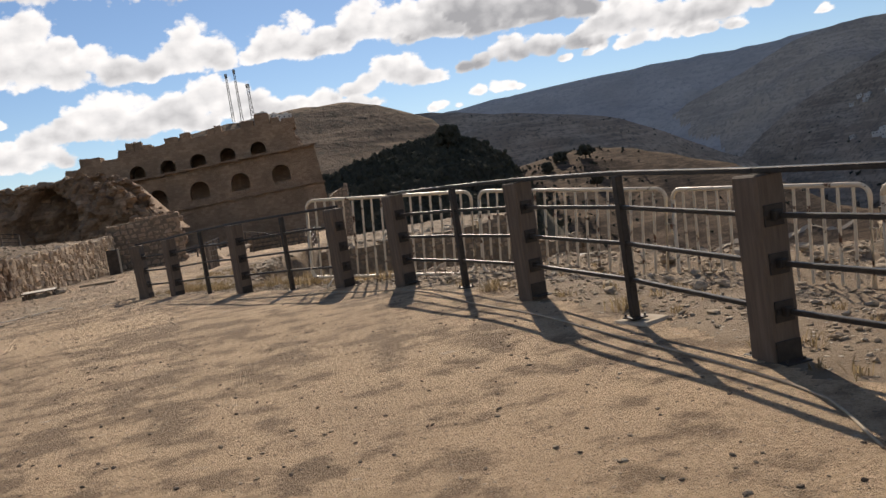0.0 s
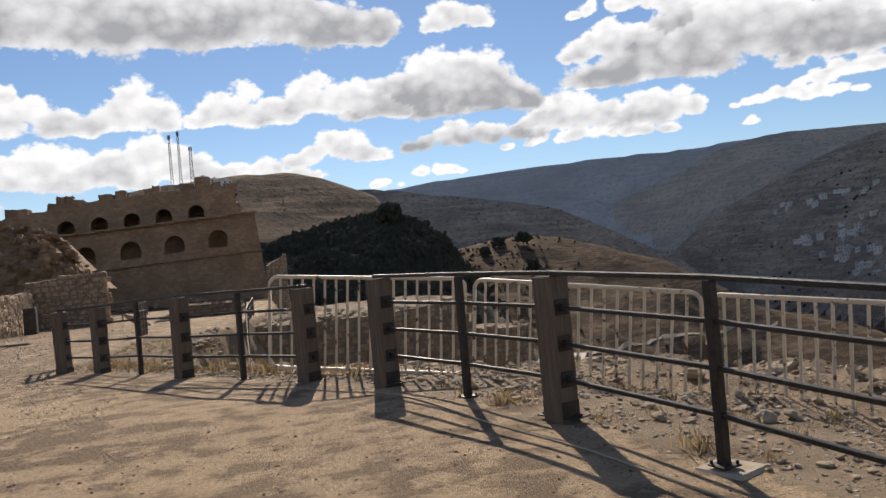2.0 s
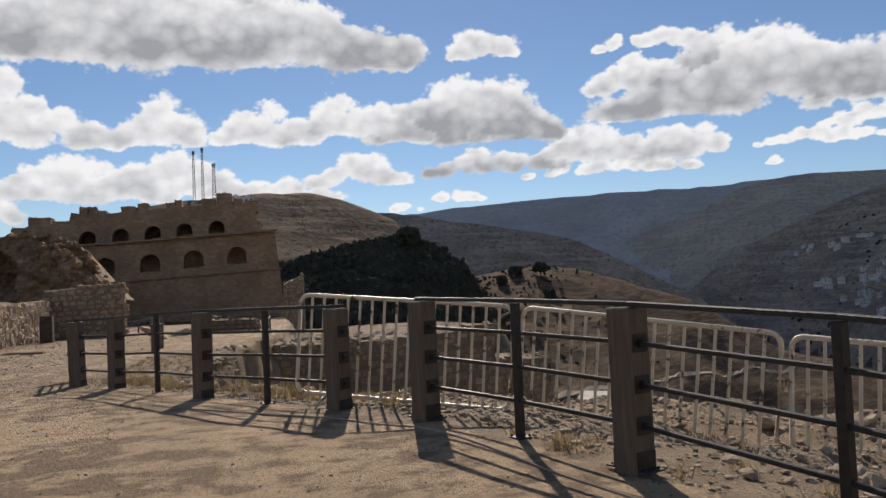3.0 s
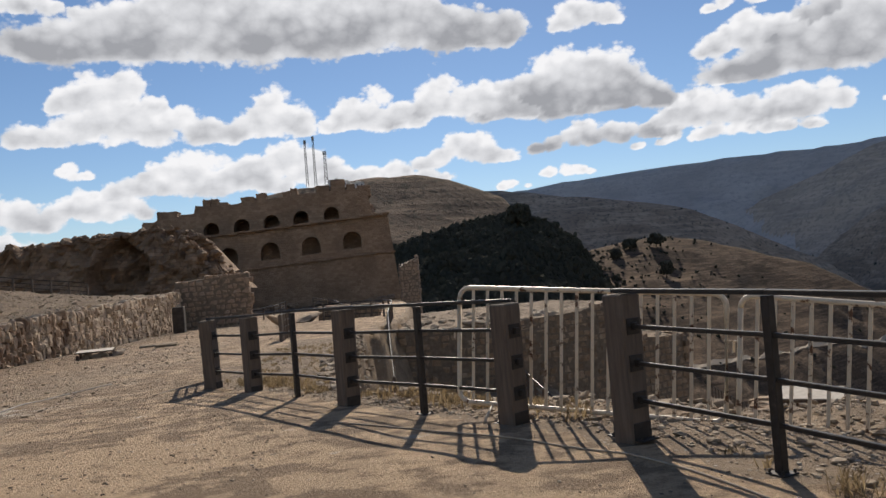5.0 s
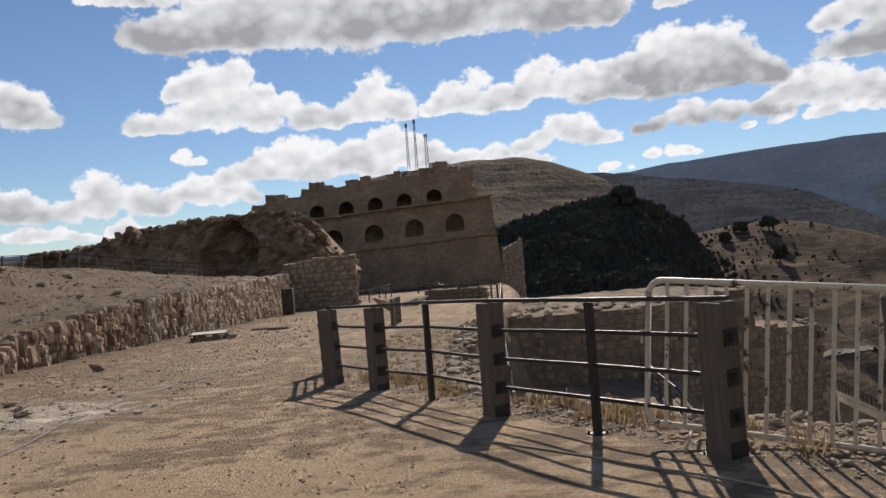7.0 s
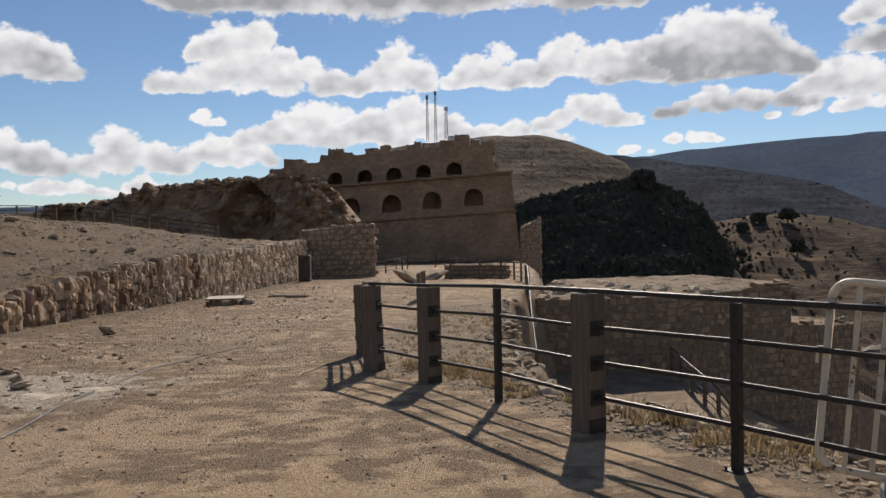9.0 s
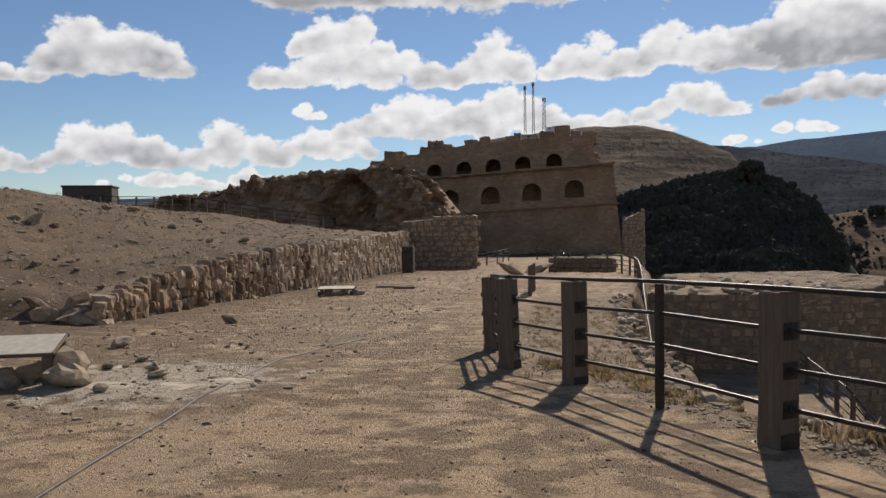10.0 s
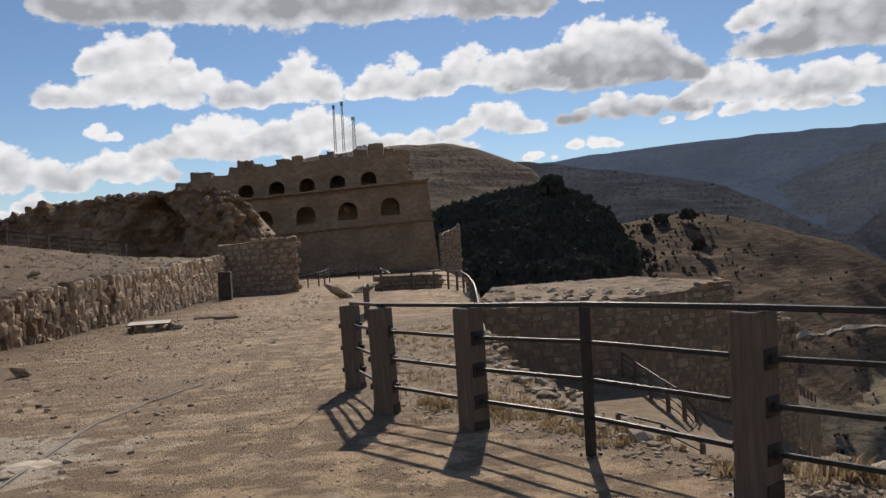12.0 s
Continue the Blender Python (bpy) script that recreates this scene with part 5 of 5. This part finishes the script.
# ---- loose stones ----
def scatter_rocks():
    rnd = random.Random(21)
    shapes = []
    for k in range(10):
        shapes.append(mesh_of("rock", add_rock(bmesh.new(), (0, 0, .1), (1, .8, .75), k + 5, 2), LOOSE_STONE))

    def rock(x, y, s, label):
        ob = new("rock", shapes[rnd.randrange(10)])
        ob.matrix_world = pose(x, y, land_at(x, y) + s * .12, rnd.uniform(-12, 12), rnd.uniform(-12, 12), rnd.uniform(0, 360)) @ Matrix.Diagonal((s, s * rnd.uniform(.7, 1), s * rnd.uniform(.6, 1), 1))
        tagged(ob, label, "rock", "loose rocks")
    for k in range(70):
        y = rnd.uniform(0.5, 11.5)
        x = rnd.uniform(2.6 - max(0, y - 5) * .42, float(brink(y)) - .1) + .3
        rock(x, y, rnd.uniform(.06, .22) * (1.4 if x > 4 else .8), "pale broken limestone rock on the rubble beside the fence")
    for k in range(60):
        y = rnd.uniform(14, 34)
        rock(float(brink(y)) + rnd.uniform(-.35, .3), y, rnd.uniform(.07, .26), "pale limestone rock along the edge of the pit")
    for k in range(16):
        y, x = rnd.uniform(10, 18), rnd.uniform(-9.5, -6.8)
        rock(x, y, rnd.uniform(.06, .2), "pale limestone rock beside the gravel path")
    for k in range(75):
        y, x = rnd.uniform(12, 46), rnd.uniform(-24, -12.4)
        rock(x, y, .14 + .6 * rnd.random() ** 3, "rough limestone rock on the bare mound")
    for x, y, s in ((-7.6, 13.95, .55), (-6.9, 14.6, .26), (-9.0, 17.5, .4), (-8.9, 21.5, .4), (3.6, 5.3, .2)):
        rock(x, y, s, "weathered limestone rock on the gravel")


scatter_rocks()


def bedrock():
    """A low chalky crust that breaks through the gravel."""
    bm = bmesh.new()
    n, wide = 46, 4.4
    grid = []
    for i in range(n + 1):
        for k in range(n + 1):
            x, y = -6.9 + wide * (i / n - .5), 14.6 + wide * .75 * (k / n - .5)
            q = Vector((x * 1.1, y * 1.6, 2))
            edge = 1 - max(abs(i / n - .5), abs(k / n - .5)) * 2
            up = .05 * noise.noise(q) + .035 * noise.noise(q * 2.7) + .02 * noise.noise(q * 6.1) - .03 + .05 * min(1, edge * 2)
            step = math.floor(up / .022) * .022
            grid.append(bm.verts.new((x, y, land_at(x, y) - .03 + (up + step) * .5 if edge > .02 else land_at(x, y) - .12)))
    for i in range(n):
        for k in range(n):
            bm.faces.new((grid[i * (n + 1) + k], grid[(i + 1) * (n + 1) + k], grid[(i + 1) * (n + 1) + k + 1], grid[i * (n + 1) + k + 1]))
    single("bedrock", bm, CHALK, (0, 0, 0), "pale chalky bedrock crust showing through the gravel path", "bedrock")


bedrock()


def scatter_pebbles():
    rnd = random.Random(5)
    base = [mesh_of("pebble_shape", add_rock(bmesh.new(), (0, 0, 0), (1, .8, .7), k + 31, 1), LOOSE_STONES) for k in range(6)]
    path, rub, mound = ([], []), ([], []), ([], [])

    def many(store, n, xf, yf, sf):
        xs, ys, ss = [], [], []
        for k in range(n):
            y = yf()
            xs.append(xf(y)); ys.append(y); ss.append(sf())
        zs = land(np.array(xs), np.array(ys))[0]
        for x, y, z, s in zip(xs, ys, zs, ss):
            append_mesh(store, base[rnd.randrange(6)], pose(x, y, float(z) + s * .1, 0, 0, rnd.uniform(0, 360)) @ Matrix.Diagonal((s, s, s * .8, 1)))
    many(path, 1500, lambda y: rnd.uniform(-9, 2.4), lambda: rnd.uniform(.5, 20) , lambda: .012 + .03 * rnd.random() ** 3)
    many(path, 1600, lambda y: rnd.uniform(-11, -5), lambda: rnd.uniform(11, 34), lambda: .02 + .09 * rnd.random() ** 3)
    many(path, 350, lambda y: rnd.uniform(-11, -3.4), lambda: rnd.uniform(30, 62), lambda: .05 + .15 * rnd.random() ** 3)
    many(rub, 8500, lambda y: rnd.uniform(float(fence_line(y)), float(brink(y))) + .1, lambda: rnd.uniform(.2, 12), lambda: .012 + .06 * rnd.random() ** 3)
    many(rub, 900, lambda y: rnd.uniform(float(fence_line(y)), float(brink(y))) + .25, lambda: rnd.uniform(.2, 12), lambda: .05 + .09 * rnd.random() ** 2)
    many(rub, 4200, lambda y: rnd.uniform(float(fence_line(y)) + .1, float(brink(y))), lambda: rnd.uniform(11, 30), lambda: .012 + .055 * rnd.random() ** 3)
    many(mound, 2200, lambda y: rnd.uniform(-34, -12.3), lambda: rnd.uniform(6, 64), lambda: .05 + .26 * rnd.random() ** 4)
    dark = ([], [])
    many(dark, 1000, lambda y: rnd.uniform(-3.5, 2.3), lambda: rnd.uniform(-.2, 7.5), lambda: .010 + .028 * rnd.random() ** 2)
    many(dark, 900, lambda y: rnd.uniform(-8, -1.2), lambda: rnd.uniform(6, 20), lambda: .012 + .03 * rnd.random() ** 2)
    many(dark, 600, lambda y: rnd.uniform(-10, -2.2), lambda: rnd.uniform(8.5, 21), lambda: .010 + .028 * rnd.random() ** 2)
    many(path, 9000, lambda y: rnd.uniform(-10.5, -1.4), lambda: rnd.uniform(8.5, 24), lambda: .009 + .030 * rnd.random() ** 3)
    many(mound, 4200, lambda y: rnd.uniform(-30, -11.5), lambda: rnd.uniform(9, 55), lambda: .03 + .11 * rnd.random() ** 2)
    joined("dark_gravel", dark, DARK_GRAVEL, None, "small dark stones scattered over the sandy path", "gravel", "stuff")
    many(rub, 1500, lambda y: float(brink(y)) + rnd.uniform(-.25, 1.2), lambda: rnd.uniform(9, 30), lambda: .05 + .2 * rnd.random() ** 2)
    joined("gravel", path, LOOSE_STONES, None, "small stones scattered over the earth path", "gravel", "stuff")
    joined("rubble", rub, LOOSE_STONES, None, "broken limestone rubble beside the fence", "rubble", "stuff")
    joined("mound_stones", mound, LOOSE_STONES, None, "stones scattered over the bare mound", "stones", "stuff")


scatter_pebbles()


def dry_tufts():
    rnd = random.Random(9)
    verts, faces = [], []

    def tuft(x, y, s, n):
        z = land_at(x, y)
        for k in range(n):
            a = rnd.uniform(0, 6.28)
            lean, h, w = rnd.uniform(.3, 1.3), s * rnd.uniform(.3, .75), .0025 + .003 * rnd.random()
            bx, by = x + rnd.gauss(0, s * .28), y + rnd.gauss(0, s * .28)
            dx, dy = math.cos(a), math.sin(a)
            i = len(verts)
            verts.extend([(bx - dy * w, by + dx * w, z - .01), (bx + dy * w, by - dx * w, z - .01),
                          (bx + dx * lean * h * .5 + dy * w, by + dy * lean * h * .5 - dx * w, z + h * .6), (bx + dx * lean * h * .5 - dy * w, by + dy * lean * h * .5 + dx * w, z + h * .6),
                          (bx + dx * lean * h, by + dy * lean * h, z + h * .95)])
            faces.extend([(i, i + 1, i + 2), (i, i + 2, i + 3), (i + 3, i + 2, i + 4)])
    chain = [(-2.9, 15.6), (-2.1, 14.5), (-.75, 12.0), (.75, 9.7)]
    for a, b in zip(chain, chain[1:]):
        for k in range(40):
            f = rnd.random()
            tuft(a[0] + (b[0] - a[0]) * f + rnd.uniform(.1, .9), a[1] + (b[1] - a[1]) * f + rnd.uniform(.1, .8), rnd.uniform(.06, .18), 40)
    for k in range(170):
        y = rnd.uniform(14.8, 27)
        tuft(rnd.uniform(-2.8, -.9), y, rnd.uniform(.05, .15), 20)
    for k in range(60):
        y = rnd.uniform(1, 8)
        tuft(2.5 - max(0, y - 5) * .4 + rnd.uniform(.1, 2.4), y, rnd.uniform(.06, .18), 18)
    for x, y, s in ((.15, 11.4, .4), (.35, 11.0, .42), (1.2, 9.5, .3), (-.3, 12.1, .35), (2.0, 6.7, .2), (2.6, 4.7, .22)):
        tuft(x, y, s, 60)
    joined("dry_grass", (verts, faces), DRY_GRASS, None, "tufts of dry yellow grass along the fence", "dry grass", "stuff")
    verts, faces = [], []
    for k in range(600):
        tuft(rnd.uniform(-30, -12.8), rnd.uniform(10, 60), rnd.uniform(.12, .35), 10)
    joined("dry_weeds", (verts, faces), SCRUB, None, "low dry weeds on the bare mound", "weeds", "stuff")


dry_tufts()


# ---- woods and shrubs on the hills ----
def clump(rnd, verts, faces, x, y, z, s, balls, tall):
    """One tree crown of several uneven leafy clumps."""
    for k in range(balls):
        cx, cy, cz = x + rnd.gauss(0, s * .27), y + rnd.gauss(0, s * .27), z + s * tall * (.25 + .75 * k / max(1, balls - 1)) * rnd.uniform(.8, 1.05)
        r = s * (.46 - .22 * k / max(1, balls)) * rnd.uniform(.8, 1.15)
        i = len(verts)
        for p in ICO_V:
            q = r * (1 + rnd.uniform(-.42, .42))
            verts.append((cx + p[0] * q, cy + p[1] * q, cz + p[2] * q * 1.3))
        faces.extend([(i + a, i + b, i + c) for a, b, c in ICO_F])


_bm = bmesh.new()
bmesh.ops.create_icosphere(_bm, subdivisions=1, radius=1)
ICO_V = [tuple(v.co) for v in _bm.verts]
_bm.verts.index_update()
ICO_F = [tuple(v.index for v in f.verts) for f in _bm.faces]
_bm.free()


def woods():
    rnd = random.Random(12)
    verts, faces = [], []
    az = np.array([rnd.uniform(1.5, 18.5) for k in range(7000)])
    r = np.array([rnd.uniform(185, 345) for k in range(7000)])
    x, y = r * np.sin(np.radians(az)), r * np.cos(np.radians(az))
    z, kind = land(x, y)
    for k in range(len(x)):
        if kind[k] == 4 and len(faces) < 900000:
            s = rnd.uniform(1.7, 3.8)
            clump(rnd, verts, faces, x[k], y[k], float(z[k]) - s * .22, s, 5, rnd.uniform(.3, .75))
    for k in range(420):
        a = 13.5 + 6.5 * rnd.random() ** 1.6
        q = rnd.uniform(330, 470)
        px, py = q * math.sin(radians(a)), q * math.cos(radians(a))
        clump(rnd, verts, faces, px, py, land_at(px, py) - .4, rnd.uniform(1.4, 3.6), 5, rnd.uniform(.8, 1.2))
    joined("pine_wood", (verts, faces), LEAF, None, "dense dark pine wood on the slope beyond the castle", "wood", "stuff")
    verts, faces = [], []
    for k in range(900):
        a, q = rnd.uniform(13, 46), rnd.uniform(260, 1300)
        if rnd.random() < .55:
            a, q = rnd.gauss(19.5, 3.2), rnd.uniform(340, 600)
        px, py = q * math.sin(radians(a)), q * math.cos(radians(a))
        clump(rnd, verts, faces, px, py, land_at(px, py), rnd.uniform(.6, 1.3) * (1 + q / 2500), 4, .7)
    for k in range(40):
        a, q = rnd.uniform(2, 13), rnd.uniform(420, 600)
        px, py = q * math.sin(radians(a)), q * math.cos(radians(a))
        clump(rnd, verts, faces, px, py, land_at(px, py), rnd.uniform(.7, 1.2), 2, .5)
    for k in range(330):
        a, q = rnd.uniform(35, 52), 850 + 400 * rnd.random()
        if wave(a, q / 40, 1.0, 3) < .05:
            continue
        px, py = q * math.sin(radians(a)), q * math.cos(radians(a))
        clump(rnd, verts, faces, px, py, land_at(px, py), rnd.uniform(1.6, 3.8), 4, .5)
    joined("hill_shrubs", (verts, faces), LEAF, None, "scattered dark shrubs and trees on the hillsides", "shrubs", "stuff")


woods()


def tree(az, r, height, spread):
    rnd = random.Random(int(az * 100))
    x, y = r * math.sin(radians(az)), r * math.cos(radians(az))
    ob = thing("tree", (x, y, land_at(x, y)), "dark rounded evergreen tree on the brown hillside", "tree", "hillside trees")
    bm = bmesh.new()
    bmesh.ops.create_cone(bm, cap_ends=True, segments=8, radius1=.45, radius2=.2, depth=height * .7, matrix=Matrix.Translation((0, 0, height * .33)))
    for k in range(5):
        a = k * 1.25
        add_tube(bm, [(0, 0, height * (.35 + .06 * k)), (math.cos(a) * spread * .3, math.sin(a) * spread * .3, height * (.55 + .06 * k))], .12, 5)
    part("trunk", bm, BARK, ob)
    verts, faces = [], []
    for k in range(60):
        a, q, h = rnd.uniform(0, 6.28), spread * .5 * rnd.random() ** .6, height * rnd.uniform(.35, .95)
        q *= 1.15 - abs(h / height - .55)
        clump(rnd, verts, faces, math.cos(a) * q, math.sin(a) * q, h - 1, rnd.uniform(1.4, 2.6), 4, .7)
    joined("crown", (verts, faces), LEAF, ob)


for a, r, h, s in ((22.4, 520, 9, 8), (22.9, 470, 9, 6), (12.9, 327, 10, 8), (19.6, 500, 6, 6), (20.6, 520, 6, 8)):
    tree(a, r, h, s)


# ---- houses, masts and the road across the valley ----
def house_kind(w, d, h, storeys, seed):
    rnd = random.Random(seed)
    ob = thing("house", (0, 0, 0), "flat-roofed pale village house on the far hillside", "house", "village houses")
    part("wall", add_box(bmesh.new(), (0, 0, h / 2 - 1.5), (w, d, h + 3), .05), PLASTER, ob)
    bm = add_box(bmesh.new(), (0, 0, h + .15), (w + .5, d + .5, .35), .04)
    add_box(bm, (w * .2, d * .1, h + .8), (w * .3, d * .35, 1.3), .05)
    part("roof", bm, PLASTER, ob)
    for s in range(storeys):
        for k in range(max(2, int(w / 3.2))):
            x = -w / 2 + w * (k + .5) / max(2, int(w / 3.2))
            part("window", add_box(bmesh.new(), (x, -d / 2 - .02, 1.6 + s * 3.1), (1.0, .12, 1.1), .02), GLASS_DARK, ob)
    return ob


ROWS = ((34.6, .3, .55, 4.5), (38.2, .2, .21, 12), (38.8, .5, .2, 9), (38.6, -1.7, .21, 12), (39.6, -2.1, .2, 11), (40.2, -2.8, .12, 10), (43.5, -3.7, .05, 8), (44, -3.3, .08, 7))


def village():
    rnd = random.Random(31)
    kinds = [house_kind(6.5, 6, 2.9, 1, 1), house_kind(8, 6.5, 5.2, 2, 2), house_kind(5.5, 5, 3.0, 1, 3), house_kind(11, 6, 3.0, 1, 4)]
    spots = []
    while len(spots) < 90:
        # rows of houses along the roads that climb the slope
        foot, el, climb, spread = rnd.choice(ROWS)
        a = foot + rnd.random() ** .8 * spread
        el += climb * (a - foot) + rnd.gauss(0, .16)
        q = np.arange(880, 1290, 6.0)
        zz = land(q * math.sin(radians(a)), q * math.cos(radians(a)))[0]
        ang = np.degrees(np.arctan2(zz - 1.5, q))
        seen = np.maximum.accumulate(ang)
        hit = np.argmax(seen > el)
        if seen[hit] <= el:
            continue
        d = q[hit]
        spots.append((d * math.sin(radians(a)), d * math.cos(radians(a)), float(zz[hit])))
    used = [False] * 4
    for n, (x, y, z) in enumerate(spots):
        k = n % 4
        m = pose(x, y, z, 0, 0, -math.degrees(math.atan2(x, y)) + rnd.uniform(-35, 35))
        if used[k]:
            copy_thing(kinds[k], m)
        else:
            kinds[k].matrix_world = m
            used[k] = True
    # the hilltop town above the castle
    for n, (az, r, k) in enumerate(((-.6, 585, 0), (.1, 590, 1), (.9, 592, 2), (1.6, 588, 3))):
        x, y = r * math.sin(radians(az)), r * math.cos(radians(az))
        h = copy_thing(kinds[k], pose(x, y, land_at(x, y), 0, 0, rnd.uniform(-20, 20)))
        tagged(h, "flat-roofed pale house on the hilltop", "house", "hilltop houses")
    # the dark flat building on the west skyline
    x, y = 170 * math.sin(radians(-31)), 170 * math.cos(radians(-31))
    b = thing("building", (x, y, 3.5), "low dark flat-roofed building on the skyline", "building", turn=20)
    part("wall", add_box(bmesh.new(), (0, 0, -3.2), (8.5, 7, 17.4), .1), PIPE, b)
    part("roof", add_box(bmesh.new(), (0, 0, 5.6), (8.9, 7.4, .3), .05), PIPE, b)
    for k in (-2.4, 0, 2.4):
        part("window", add_box(bmesh.new(), (k, -3.52, 3.4), (1.0, .1, 1.2), .02), GLASS_DARK, b)


village()


def mast(x, y, z, h, width):
    ob = thing("radio_mast", (x, y, z), "slender lattice radio mast on the hilltop", "radio mast", "radio masts")
    bm = bmesh.new()
    for sx, sy in ((1, 1), (1, -1), (-1, 1), (-1, -1)):
        add_tube(bm, [(sx * width, sy * width, -2), (sx * width * .55, sy * width * .55, h)], .22, 5)
    part("leg_frame", bm, MAST, ob)
    bm = bmesh.new()
    for k in range(14):
        z0, z1 = h * k / 14, h * (k + 1) / 14
        w0, w1 = width * (1 - .45 * k / 14), width * (1 - .45 * (k + 1) / 14)
        s = 1 if k % 2 else -1
        for y0 in (-1, 1):
            add_tube(bm, [(-s * w0, y0 * w0, z0), (s * w1, y0 * w1, z1)], .12, 4)
            add_tube(bm, [(y0 * w0, -s * w0, z0), (y0 * w1, s * w1, z1)], .12, 4)
    part("lattice", bm, MAST, ob)
    for k in range(4):
        a = k * 1.57
        part("antenna", add_box(bmesh.new(), (math.cos(a) * width * .9, math.sin(a) * width * .9, h - 1.6), (.5, .5, 2.8), .08), MAST, ob)


mast(-18.6, 600, 68, 33, .8)
mast(-12.5, 600, 68, 35.5, .8)
mast(-4.6, 600, 68, 24, 1.2)


def valley_road():
    """A pale track that climbs across the slope below the village."""
    bm = bmesh.new()
    rows, last = [], 0.0
    reach = np.arange(90, 700, 2.0)
    for k in range(61):
        a = radians(23 + 16 * k / 60)
        slope = np.degrees(np.arctan2(land(reach * math.sin(a), reach * math.cos(a))[0] - 1.6, reach))
        at = float(reach[np.argmax(slope > -8.7 + .155 * 16 * k / 60)])
        last = at if k == 0 else last + max(-5, min(5, at - last))
        rows.append([bm.verts.new((q * math.sin(a), q * math.cos(a), land_at(q * math.sin(a), q * math.cos(a)) + .4)) for q in (last - 2.4, last + 2.4)])
    for p, q in zip(rows, rows[1:]):
        bm.faces.new((p[0], p[1], q[1], q[0]))
    single("road", bm, CONCRETE, (0, 0, 0), "pale track across the valley slope", "road", kind="structure")


valley_road()
